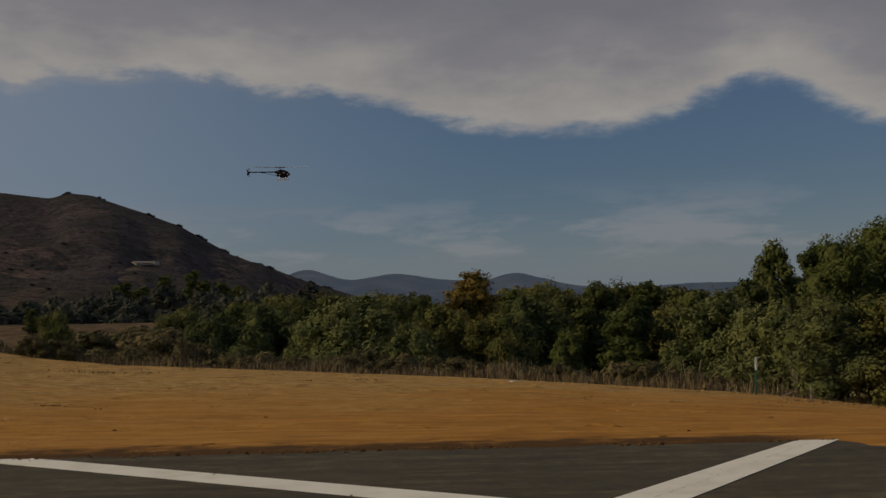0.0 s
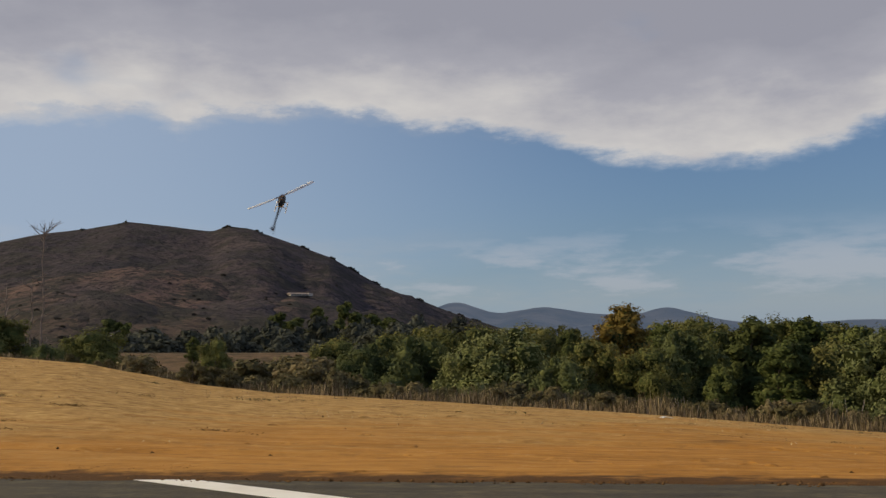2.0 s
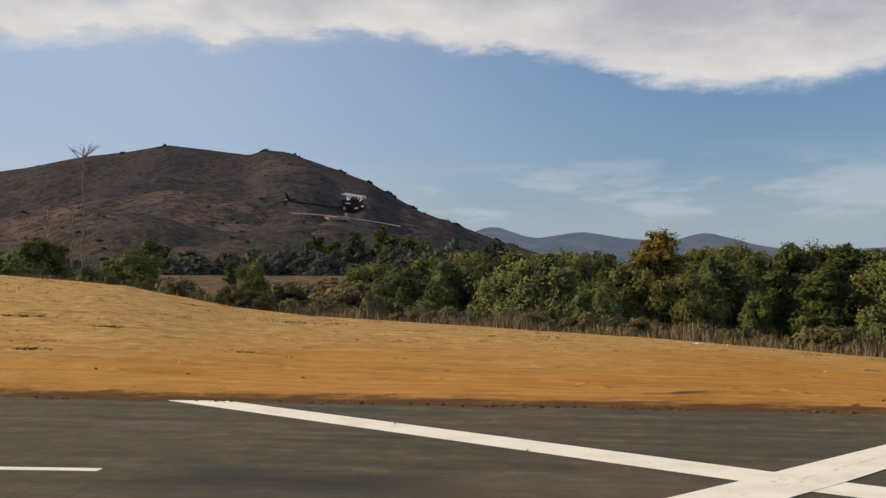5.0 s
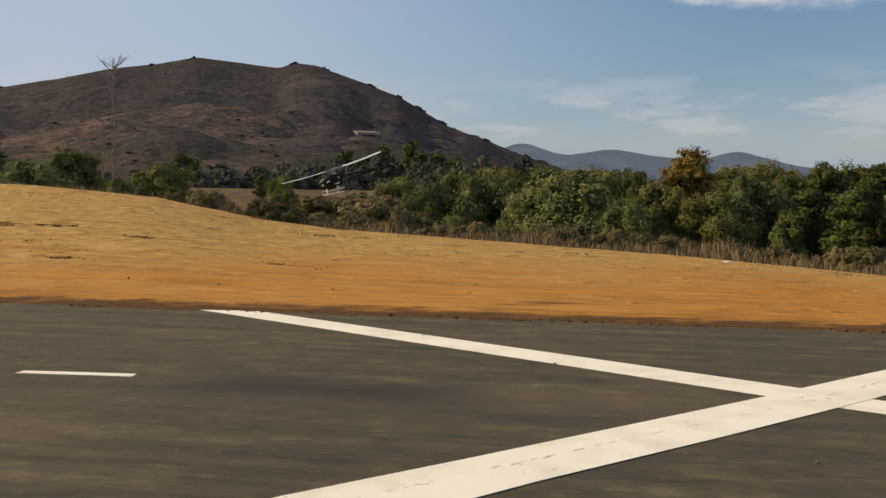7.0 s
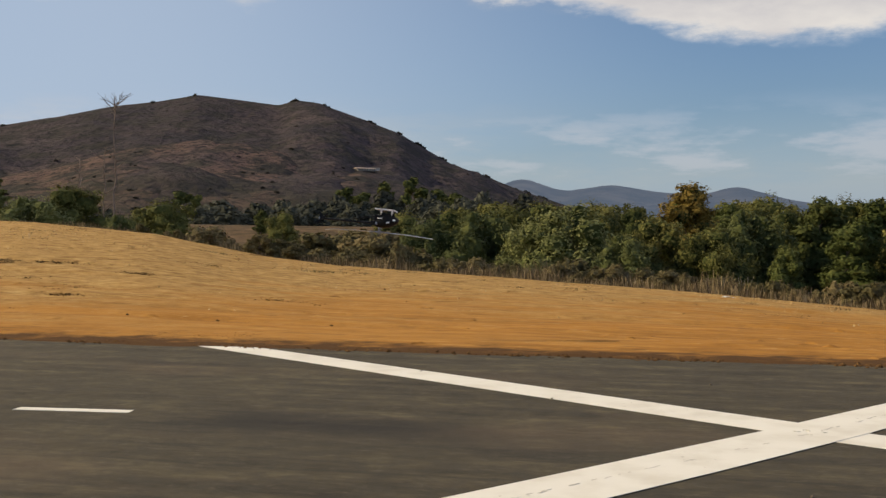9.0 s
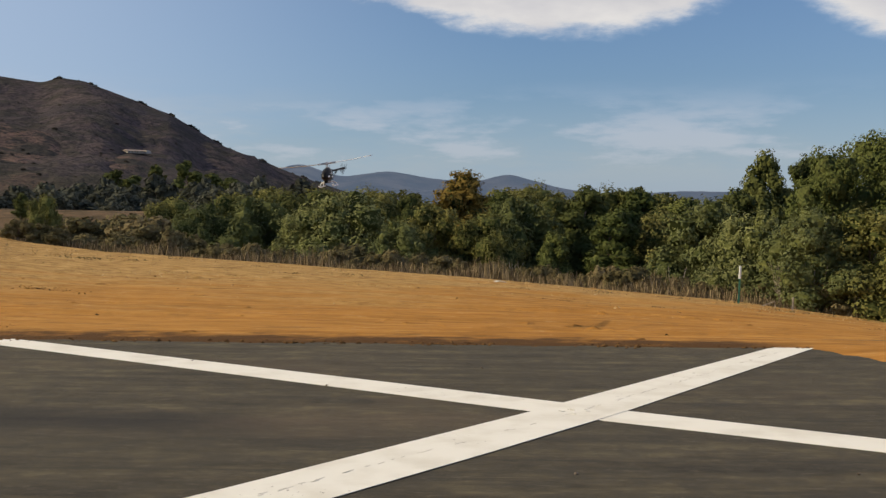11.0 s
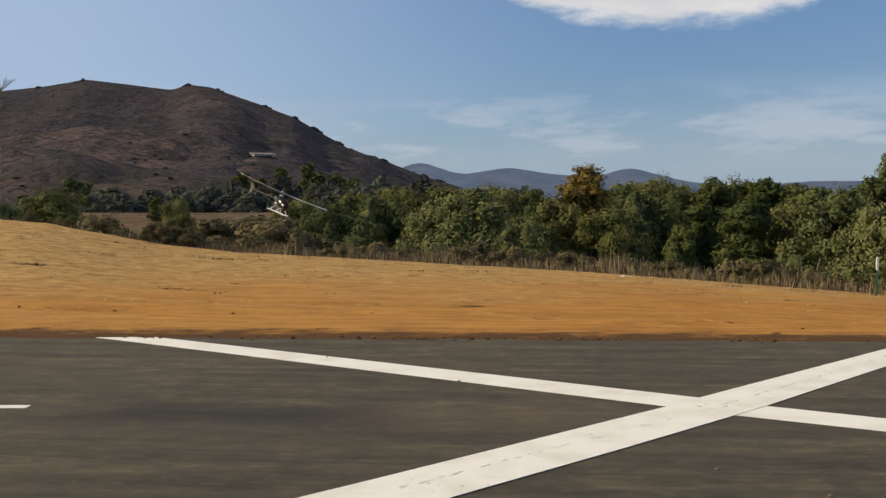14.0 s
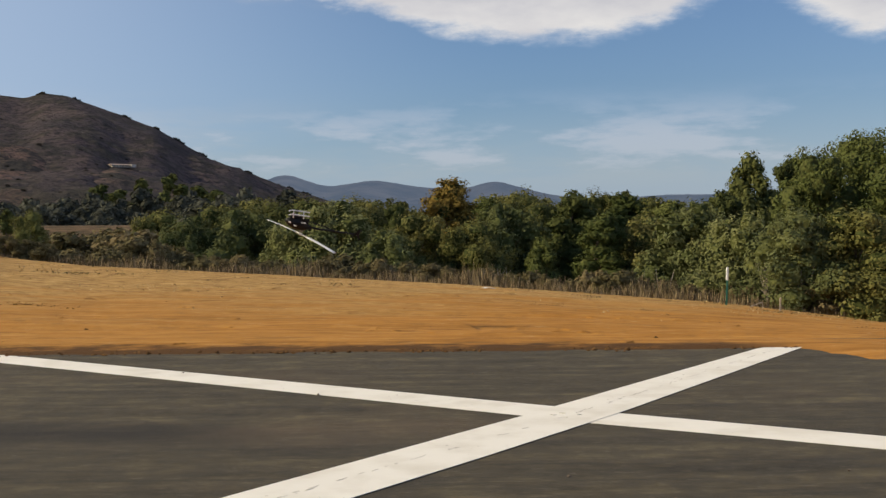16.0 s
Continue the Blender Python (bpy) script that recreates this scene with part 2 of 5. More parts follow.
def hill_material(name, tan):
    k = Mat(name, 0.95, spec=0.05)
    # soil tones cooled towards blue: distance haze painted into the colour
    soil = k.ramp(k.noise(0.012, 6), (0.3, (0.042, 0.039, 0.047)), (0.52, (0.058, 0.050, 0.059)), (0.72, (0.086, 0.069, 0.073)))
    soil = k.mix(k.range(k.noise(0.009, 5, (1, 1, 2)), 0.32, 0.55, 0, tan), soil, (0.165, 0.108, 0.086))
    brush = k.range(k.noise(0.055, 8, (1, 1, 1.6), rough=0.65), 0.44, 0.60)
    c = k.mix(brush, soil, (0.046, 0.043, 0.039))
    dots = k.range(k.noise(0.25, 5, (1, 1, 1.5), rough=0.7), 0.50, 0.58)
    c = k.mix(k.math("MULTIPLY", dots, 0.85), c, (0.027, 0.027, 0.028))
    x, y, z = k.axes()
    # greener woods along the foot
    foot = k.range(k.math("ADD", z, k.math("MULTIPLY", k.noise(0.02, 5), -34)), 14, -4)
    c = k.mix(k.math("MULTIPLY", foot, 0.5), c, (0.052, 0.048, 0.036))
    return k.color(c).bump(k.noise(0.12, 8), 0.8, 6.0).m


def hazed_range_material():
    """Far ranges, with haze painted in: bluish base colour and a faint glow."""
    k = Mat("hazed_far_range", 1.0, spec=0.0)
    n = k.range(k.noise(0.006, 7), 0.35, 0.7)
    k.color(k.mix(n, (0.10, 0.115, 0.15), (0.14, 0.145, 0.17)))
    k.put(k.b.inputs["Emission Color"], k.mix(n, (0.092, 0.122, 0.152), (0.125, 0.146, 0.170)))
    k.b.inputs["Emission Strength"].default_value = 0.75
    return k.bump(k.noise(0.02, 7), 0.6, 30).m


def cloud_material():
    """Bank of cloud with a ragged bright hem, and thin wisps under it."""
    k = Mat("clouds", 1.0, spec=0.0)
    x, y, z = k.axes()
    deg = 180 / math.pi
    el = k.math("MULTIPLY", k.math("ARCSINE", k.math("DIVIDE", z, 4700.0)), deg)
    az = k.math("MULTIPLY", k.math("ARCTAN2", x, y), deg)
    place = k.node("ShaderNodeCombineXYZ")
    k.link(az, place.inputs[0])
    k.link(el, place.inputs[1])
    k.pos = place.outputs[0]
    hem = k.ramp(k.range(az, -45, 45), (0.0011, 0.6600), (0.1411, 0.5692), (0.1700, 0.5886), (0.1999, 0.6128), (0.2275, 0.6094), (0.2463, 0.5708), (0.2621, 0.5971), (0.2943, 0.6053), (0.3269, 0.6263), (0.3565, 0.6087), (0.3796, 0.5798), (0.4159, 0.5737), (0.4454, 0.5464), (0.4747, 0.5282), (0.5004, 0.4912), (0.5226, 0.4814), (0.5476, 0.4648), (0.5902, 0.4701), (0.6224, 0.4990), (0.6446, 0.5307), (0.6580, 0.5650), (0.6800, 0.5650), (0.7050, 0.5000), (0.7326, 0.4500), (0.8333, 0.4800), (1.0000, 0.5250))
    k.t.nodes[-2].interpolation_type = "LINEAR"
    hem = k.math("MULTIPLY", hem, 20.0)
    billow = k.math("ADD", k.math("MULTIPLY_ADD", k.noise(0.16, 5, (0.55, 1.0, 1)), 2.0, -1.0),
                    k.math("MULTIPLY_ADD", k.noise(0.62, 8, (0.5, 1.3, 1), shift=(5, 2, 0), rough=0.62), 2.3, -1.15))
    depth = k.math("ADD", k.math("SUBTRACT", el, hem), billow)
    bank = k.range(depth, -0.25, 0.95)
    hole = k.range(k.noise(0.11, 4, (0.5, 1.0, 1), shift=(2.2, 9.1, 0)), 0.60, 0.72)
    bank = k.math("MULTIPLY", bank, k.math("SUBTRACT", 1.0, k.math("MULTIPLY", hole, 0.35)))
    wisp = k.math("MULTIPLY", k.range(k.noise(0.30, 6, (0.35, 1.5, 1), shift=(1, 4, 0), rough=0.6), 0.39, 0.60),
                  k.math("MULTIPLY", k.range(el, 1.5, 3.6), k.range(el, 7.6, 4.6)))
    veil = k.math("MAXIMUM", k.range(el, 7.5, 0.5, 0.0, 0.52), k.range(az, 6, -32, 0.0, 0.80))
    shade = k.math("ADD", k.math("MULTIPLY", depth, 0.16), k.math("MULTIPLY_ADD", k.noise(0.28, 6, (0.5, 1.2, 1), shift=(3, 3, 3)), 1.1, -0.55))
    tone = k.ramp(shade, (0.02, (0.86, 0.84, 0.80)), (0.28, (0.72, 0.71, 0.71)), (0.58, (0.52, 0.525, 0.58)), (1.0, (0.42, 0.43, 0.495)))
    thin = k.math("MAXIMUM", k.math("MULTIPLY", wisp, 0.6), veil)
    c = k.mix(bank, k.mix(wisp, (0.475, 0.59, 0.75), (0.60, 0.64, 0.71)), tone)
    glow, clear, both = k.node("ShaderNodeEmission"), k.node("ShaderNodeBsdfTransparent"), k.node("ShaderNodeMixShader")
    k.link(c, glow.inputs[0])
    k.link(k.math("MAXIMUM", k.math("MULTIPLY", bank, 0.97), thin), both.inputs[0])
    k.link(clear.outputs[0], both.inputs[1])
    k.link(glow.outputs[0], both.inputs[2])
    k.link(both.outputs[0], k.t.nodes["Material Output"].inputs[0])
    return k.m


ASPHALT, PAINT, GROUND = asphalt_material(), paint_material(), ground_material()
HILL, SPUR = hill_material("chaparral", 0.15), hill_material("dry_hillside", 0.8)
FAR, CLOUD = hazed_range_material(), cloud_material()
LEAF_OLIVE = leaf_material("olive_leaves", (0.048, 0.049, 0.015), (0.128, 0.128, 0.038), (0.205, 0.198, 0.066))
LEAF_GREEN = leaf_material("green_leaves", (0.038, 0.048, 0.013), (0.098, 0.117, 0.033), (0.158, 0.176, 0.055))
LEAF_GREY = leaf_material("grey_green_leaves", (0.050, 0.058, 0.022), (0.135, 0.150, 0.056), (0.225, 0.236, 0.105))
LEAF_RUST = leaf_material("rusty_leaves", (0.080, 0.054, 0.014), (0.235, 0.155, 0.038), (0.34, 0.23, 0.065))
# also the shade painted into the crown cores of the thicket trees
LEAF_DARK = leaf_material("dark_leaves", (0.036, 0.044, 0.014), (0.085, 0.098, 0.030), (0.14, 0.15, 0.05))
LEAF_DRY = leaf_material("withered_leaves", (0.080, 0.066, 0.031), (0.148, 0.122, 0.058), (0.225, 0.188, 0.098))
LEAF_BRUSH = leaf_material("chaparral_leaves", (0.026, 0.025, 0.020), (0.040, 0.037, 0.029), (0.058, 0.052, 0.040))
# lightened and greyed: haze over the far woods painted into the leaf colour
LEAF_WOOD = leaf_material("hazed_olive_leaves", (0.040, 0.044, 0.033), (0.070, 0.074, 0.055), (0.105, 0.108, 0.082))
BARK = plain("bark", (0.10, 0.075, 0.055), (0.19, 0.15, 0.115), 7, 0.9, bump=0.6)
SNAG_BARK = plain("grey_dead_wood", (0.13, 0.10, 0.085), (0.23, 0.18, 0.15), 6, 0.9, bump=0.5)
PALE_BARK = plain("bleached_wood", (0.24, 0.20, 0.16), (0.42, 0.36, 0.29), 6, 0.85, bump=0.5)
WALL = plain("stucco", (0.30, 0.28, 0.26), (0.42, 0.39, 0.36), 1.2, 0.9, bump=0.2)
ROOF = plain("roof_tiles", (0.24, 0.19, 0.17), (0.34, 0.28, 0.25), 1.5, 0.9, bump=0.4)
GLASS = plain("dark_window", (0.02, 0.025, 0.03), (0.03, 0.035, 0.04), 1.0, 0.1, bump=0, spec=0.6)
WORN_PAINT = plain("worn_paint", (0.60, 0.56, 0.49), (0.78, 0.75, 0.67), 30, 0.9)
POST_GREEN = plain("green_post_paint", (0.04, 0.17, 0.10), (0.06, 0.23, 0.14), 14, 0.5)
WHITE_PAINT = plain("white_enamel", (0.80, 0.80, 0.77), (0.72, 0.72, 0.68), 14, 0.4, bump=0.05)
PAPER = plain("crumpled_paper", (0.80, 0.78, 0.74), (0.68, 0.66, 0.62), 20, 0.9)
CARBON = plain("black_carbon", (0.008, 0.008, 0.009), (0.016, 0.016, 0.018), 30, 0.5, bump=0.05, spec=0.2)
CANOPY = plain("black_canopy", (0.006, 0.006, 0.007), (0.012, 0.011, 0.011), 9, 0.42, bump=0, spec=0.2)
BLADE = plain("pale_blade", (0.68, 0.68, 0.67), (0.58, 0.58, 0.57), 9, 0.4, bump=0, spec=0.6)
SKID = plain("white_plastic", (0.80, 0.80, 0.79), (0.72, 0.72, 0.71), 18, 0.3, bump=0, spec=0.5)
METAL = plain("bright_aluminium", (0.26, 0.26, 0.27), (0.38, 0.38, 0.39), 20, 0.42, 0.9, bump=0.02)


# ---- mesh helpers ----
def part(name, bm, material, parent=None, label="", smooth=False):
    me = bpy.data.meshes.new(name)
    bm.to_mesh(me)
    bm.free()
    me.materials.append(material)
    if smooth:
        me.polygons.foreach_set("use_smooth", [True] * len(me.polygons))
    ob = new(name, me)
    ob.parent = parent
    return tagged(ob, label)


def raw(name, verts, faces, material, parent=None, label="", smooth=False):
    me = bpy.data.meshes.new(name)
    me.from_pydata([tuple(v) for v in verts], [], [tuple(f) for f in faces])
    me.update()
    me.materials.append(material)
    if smooth:
        me.polygons.foreach_set("use_smooth", [True] * len(me.polygons))
    ob = new(name, me)
    ob.parent = parent
    return tagged(ob, label)


def quads(name, v, material, parent=None, label=""):
    """v: array (n, 4, 3) of loose four-cornered pieces, made into one mesh."""
    n = len(v)
    me = bpy.data.meshes.new(name)
    me.vertices.add(n * 4)
    me.vertices.foreach_set("co", np.asarray(v, dtype=np.float32).ravel())
    me.loops.add(n * 4)
    me.loops.foreach_set("vertex_index", np.arange(n * 4, dtype=np.int32))
    me.polygons.add(n)
    me.polygons.foreach_set("loop_start", np.arange(0, n * 4, 4, dtype=np.int32))
    me.update(calc_edges=True)
    me.materials.append(material)
    ob = new(name, me)
    ob.parent = parent
    return tagged(ob, label)


def box(bm, size, at=(0, 0, 0), turn=None, bevel=0.0):
    got = bmesh.ops.create_cube(bm, size=1.0)["verts"]
    bmesh.ops.scale(bm, vec=size, verts=got)
    if bevel:
        edges = list({e for v in got for e in v.link_edges})
        got = list({v for f in bmesh.ops.bevel(bm, geom=edges, offset=bevel, segments=2, affect="EDGES", profile=0.6)["faces"] for v in f.verts} | {v for v in got if v.is_valid})
    if turn:
        bmesh.ops.transform(bm, matrix=turn, verts=got)
    bmesh.ops.translate(bm, vec=at, verts=got)
    return bm


def rod(bm, a, b, r0, r1=None, n=8):
    """A tapered bar from a to b."""
    a, b = Vector(a), Vector(b)
    r1 = r0 if r1 is None else r1
    m = Matrix.Translation((a + b) / 2) @ (b - a).to_track_quat("Z", "Y").to_matrix().to_4x4()
    bmesh.ops.create_cone(bm, cap_ends=True, segments=n, radius1=r0, radius2=r1, depth=(b - a).length, matrix=m)
    return bm


def lathe(bm, rings, n=20, axis="x"):
    """rings: (along, half width, half height, lift) of a rounded body along x."""
    loops = []
    for s, w, h, lift in rings:
        loops.append([bm.verts.new((s, w * math.cos(2 * math.pi * i / n), lift + h * math.sin(2 * math.pi * i / n))) for i in range(n)])
    for p, q in zip(loops, loops[1:]):
        for i in range(n):
            bm.faces.new((p[i], p[(i + 1) % n], q[(i + 1) % n], q[i]))
    bm.faces.new(loops[0][::-1])
    bm.faces.new(loops[-1])
    bmesh.ops.recalc_face_normals(bm, faces=bm.faces)
    return bm


# ---- the lie of the land ----
CREST_X = (-60, -45, -32, -24, -18.5, -14, -11, -5, 1, 8, 16, 40)
CREST_Z = (2.6, 2.35, 2.05, 1.85, 1.45, 0.72, 0.45, 0.17, -0.14, -0.72, -1.75, -2.4)


def crest_y(x):
    return 31.5 - 0.24 * np.clip(x, -30, 0)


def height(x, y):
    """Height of the bare ground, for arrays of places."""
    yc = crest_y(x)
    yy = np.maximum(y, 1.0)
    s = np.clip((y - 14.3) / (yc - 14.3), 0, None)
    zc = np.interp(np.where(y > 10, x * yc / yy, x), CREST_X, CREST_Z)
    z = zc * np.minimum(s, 1) ** 1.15
    beyond = np.clip((y - yc) / 9.0, 0, 1)
    z = z - beyond * beyond * (3 - 2 * beyond) * (1.5 + np.maximum(zc, 0) * 0.8)
    far = np.clip((y - 60) / 300, 0, 1)
    rise = np.clip((y - 62) / 40, 0, 1) * np.clip((190 - y) / 60, 0, 1) * np.clip((-x - 12) / 12, 0, 1)
    return np.where(y > 60, z * (1 - far) - 2.0 * far + 3.6 * rise * rise * (3 - 2 * rise), z)


def roughness(x, y, seed):
    v = [noise.fractal(Vector((a * 0.35, b * 1.1, seed)), 0.9, 2.1, 5) for a, b in zip(x.ravel(), y.ravel())]
    return np.array(v).reshape(x.shape)


def build_ground():
    far_a = np.array([-4600, -3000, -1800, -1000, -500, -250, -150, -120, -100, -85, -75, -67, -60, -55, -50, -46, -42])
    xs = np.concatenate([far_a, np.arange(-38, 17.6, 0.24), -far_a[::-1] - 22.0])
    ys = np.concatenate([[-4600, -2000, -800, -300, -100, -40, -15, -6, -2, 1], np.arange(3, 47, 0.2),
                         [48, 50, 53, 57, 62, 66, 70, 76, 82, 88, 94, 100, 110, 120, 130, 145, 160, 175, 190, 200, 300, 480, 800, 1400, 2400, 3400, 4600]])
    X, Y = np.meshgrid(xs, ys)
    Z = height(X, Y)
    near = (np.abs(X) < 50) & (Y > 2) & (Y < 50)
    r = np.zeros_like(Z)
    r[near] = roughness(X[near], Y[near], 3.3)
    Z += r * np.clip((Y - 13.6) / 3, 0.25, 1) * 0.03
    # wheel ruts along the runway's length
    for at, deep, wide in ((15.9, 0.03, 0.14), (17.6, 0.035, 0.16), (19.6, 0.05, 0.18), (22.4, 0.04, 0.2), (25.5, 0.05, 0.24)):
        bend = at + 0.5 * np.sin(X * 0.11 + at) + 0.02 * X
        Z -= deep * np.exp(-((Y - bend) / wide) ** 2) * (0.4 + 0.6 * np.clip(np.sin(X * 0.31 + at * 2) + 0.4, 0, 1))
        Z += deep * 0.7 * np.exp(-((Y - bend - 2 * wide) / wide) ** 2) * np.clip(np.sin(X * 0.31 + at * 2) + 0.2, 0, 1)
    # the asphalt lies in a shallow bed; the soil laps over its rim
    rim = np.minimum(13.96 - Y, (4.48 + np.clip(13.96 - Y, 0, 20) * 0.37) - X) + r * 0.35
    rim = np.minimum(rim, Y + 3.4)
    Z += np.clip(-rim / 0.5, 0, 1) * 0.035 - np.clip(rim / 0.25, 0, 1) * 0.07
    ny, nx = X.shape
    idx = np.arange(ny * nx).reshape(ny, nx)
    f = np.stack([idx[:-1, :-1], idx[:-1, 1:], idx[1:, 1:], idx[1:, :-1]], -1).reshape(-1, 4)
    g = raw("ground", np.stack([X, Y, Z], -1).reshape(-1, 3), f.tolist(), GROUND, smooth=True)
    return tagged(g, "orange dirt with ruts, turning to dry straw-coloured grass", "ground", kind="structure")


def ground_z(x, y):
    return float(height(np.array([float(x)]), np.array([float(y)]))[0])


def build_runway():
    bm = bmesh.new()
    box(bm, (70, 18.5, 0.12), (-25, 5.9, -0.06))
    return tagged(part("runway", bm, ASPHALT), "weathered dark asphalt runway streaked with tyre marks", "runway", kind="structure")


def stripe(corners, z, label):
    bm = bmesh.new()
    low = [bm.verts.new((x, y, z - 0.003)) for x, y in corners]
    top = [bm.verts.new((x, y, z)) for x, y in corners]
    bm.faces.new(top)
    for i in range(len(corners)):
        j = (i + 1) % len(corners)
        bm.faces.new((low[i], low[j], top[j], top[i]))
    bmesh.ops.recalc_face_normals(bm, faces=bm.faces)
    return tagged(part("runway_marking", bm, PAINT), label, "marking", kind="structure")


def build_markings():
    stripe([(-6.64, 14.05), (-5.71, 14.05), (0.98, 9.605), (1.49, 9.22), (2.60, 8.54), (3.31, 8.10), (7.0, 5.82), (7.0, 5.30), (3.09, 7.65), (2.20, 8.19),
            (1.165, 8.79), (0.675, 9.148)], 0.004, "white painted diagonal stripe on the asphalt")
    stripe([(4.03, 14.05), (4.57, 14.05), (1.476, 9.23), (1.165, 8.777), (0.28, 7.50), (-0.75, 6.07), (-1.04, 5.63), (-3.70, 1.75), (-4.50, 1.75),
            (-2.06, 5.37), (-1.29, 6.41), (0.675, 9.148), (0.98, 9.605)], 0.008, "broad white painted diagonal stripe with a seam")
    stripe([(-5.74, 8.56), (-4.68, 8.66), (-4.70, 8.80), (-5.74, 8.70)], 0.004, "white dash of the runway centre line")
    # ridge of old tape left along the middle of the broad stripe, broken where the stripes cross
    bm = bmesh.new()
    rnd = random.Random(5)
    for i in range(120):
        v = rnd.uniform(3.4, 13.6)
        u = float(np.interp(v, (1.75, 5.75, 6.1, 8.95, 14.05), (-4.1, -1.42, -1.18, 0.93, 4.30)))
        box(bm, (rnd.uniform(0.02, 0.09), rnd.uniform(0.005, 0.012), 0.003), (u + rnd.uniform(-0.025, 0.02), v, 0.0085), Matrix.Rotation(radians(55 + rnd.uniform(-9, 9)), 4, "Z"))
    for i in range(7):
        box(bm, (rnd.uniform(0.02, 0.05), 0.012, 0.006), (1.02 + rnd.uniform(-0.12, 0.12), 9.12 + rnd.uniform(-0.12, 0.12), 0.010), Matrix.Rotation(rnd.uniform(0, 3), 4, "Z"))
    tagged(part("paint_seam", bm, WORN_PAINT), "cracked ridge along the white stripe", "marking", kind="structure")


# ---- hills and sky ----
def ridge_sheet(name, prof_az, prof_el, near, crest, back, az0, az1, nu, nr, material, seed, wobble, label):
    """A range of hills as a sheet over bearings and distances, with gullies and spurs."""
    az = np.linspace(az0, az1, nu)
    soft = crest / 8000.0
    el = sum(np.interp(az + k * soft, prof_az, prof_el) for k in (-1, -0.5, 0, 0.5, 1)) / 5
    top = np.tan(np.radians(el)) * crest
    r = np.concatenate([np.linspace(near, crest, nr), np.linspace(crest, back, nr // 3)[1:]])
    verts = []
    for i, a in enumerate(az):
        for d in r:
            u = (d - near) / (crest - near)
            prof = u ** 1.15 if u <= 1 else max(0.0, 1 - ((d - crest) / (back - crest)) ** 1.4)
            x, y = d * math.sin(math.radians(a)), d * math.cos(math.radians(a))
            n = noise.fractal(Vector((x, y, seed)) * (3.2 / crest * 2.2), 0.75, 2.1, 6)
            spur = abs(noise.noise(Vector((a * 0.22, u * 0.7, seed + 4)))) - 0.25
            mid = max(0.0, 4 * min(u, 1) * (1 - min(u, 1)))
            z = top[i] * prof + wobble * (n * (0.14 + 0.9 * mid) + 1.3 * spur * mid) * min(1, top[i] / 40.0)
            verts.append((x, y, z + 1.6 * min(u, 1) - 5 * (1 - min(u, 1))))
    m = len(r)
    faces = [(i * m + j, (i + 1) * m + j, (i + 1) * m + j + 1, i * m + j + 1) for i in range(nu - 1) for j in range(m - 1)]
    return tagged(raw(name, verts, faces, material, smooth=True), label, "hill", kind="structure")


HILL_AZ = (-70, -50, -40, -34.5, -32, -29.3, -27.4, -25.2, -23.7, -21.1, -20.3, -19.1, -17.7, -15, -12.1, -10.4, -8.9, -6.2, -2, 8)
HILL_EL = (2.5, 3.6, 4.6, 5.10, 5.55, 6.15, 6.45, 6.90, 6.75, 6.48, 6.75, 6.65, 6.15, 5.2, 3.55, 2.95, 2.35, 1.45, 0.5, 0.0)


SPUR_AZ = (-62, -45, -37, -32.7, -30.8, -27.9, -25.1, -23, -20.8, -19.2, -16.9, -14.9, -12.6, -9, -5)
SPUR_EL = (1.5, 1.9, 2.4, 2.95, 3.5, 4.2, 4.65, 4.5, 4.05, 3.25, 3.35, 2.9, 2.1, 0.8, 0.0)


def hill_height(a):
    return float(np.interp(a, HILL_AZ, HILL_EL))


def build_hills():
    ridge_sheet("hillside", HILL_AZ, HILL_EL, 330, 950, 1700, -66, 6, 300, 70, HILL, 1.7, 10.0,
                "brown chaparral-covered hill with gullies and scattered shrubs")
    ridge_sheet("hill_spur", SPUR_AZ, SPUR_EL, 330, 620, 900, -62, -4, 240, 40, SPUR, 5.1, 5.0,
                "lower tan spur of the hill with dry grass and brush")
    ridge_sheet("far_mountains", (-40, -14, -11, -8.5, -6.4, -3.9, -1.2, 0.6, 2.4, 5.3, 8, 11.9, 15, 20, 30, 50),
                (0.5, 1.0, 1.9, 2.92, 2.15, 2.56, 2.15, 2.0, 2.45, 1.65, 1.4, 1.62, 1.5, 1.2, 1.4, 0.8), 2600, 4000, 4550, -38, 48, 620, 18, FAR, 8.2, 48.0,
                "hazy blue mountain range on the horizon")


def build_sky():
    R, nu, nv = 4700.0, 72, 26
    verts, faces = [], []
    for i in range(nu + 1):
        a = radians(-72 + 144 * i / nu)
        for j in range(nv + 1):
            e = radians(-1 + 66 * j / nv)
            verts.append((R * math.cos(e) * math.sin(a), R * math.cos(e) * math.cos(a), R * math.sin(e)))
    for i in range(nu):
        for j in range(nv):
            q = i * (nv + 1) + j
            faces.append((q, q + 1, q + nv + 2, q + nv + 1))
    tagged(raw("backdrop", verts, faces, CLOUD, smooth=True), "bank of grey-white cloud across a blue sky", "sky", kind="structure")


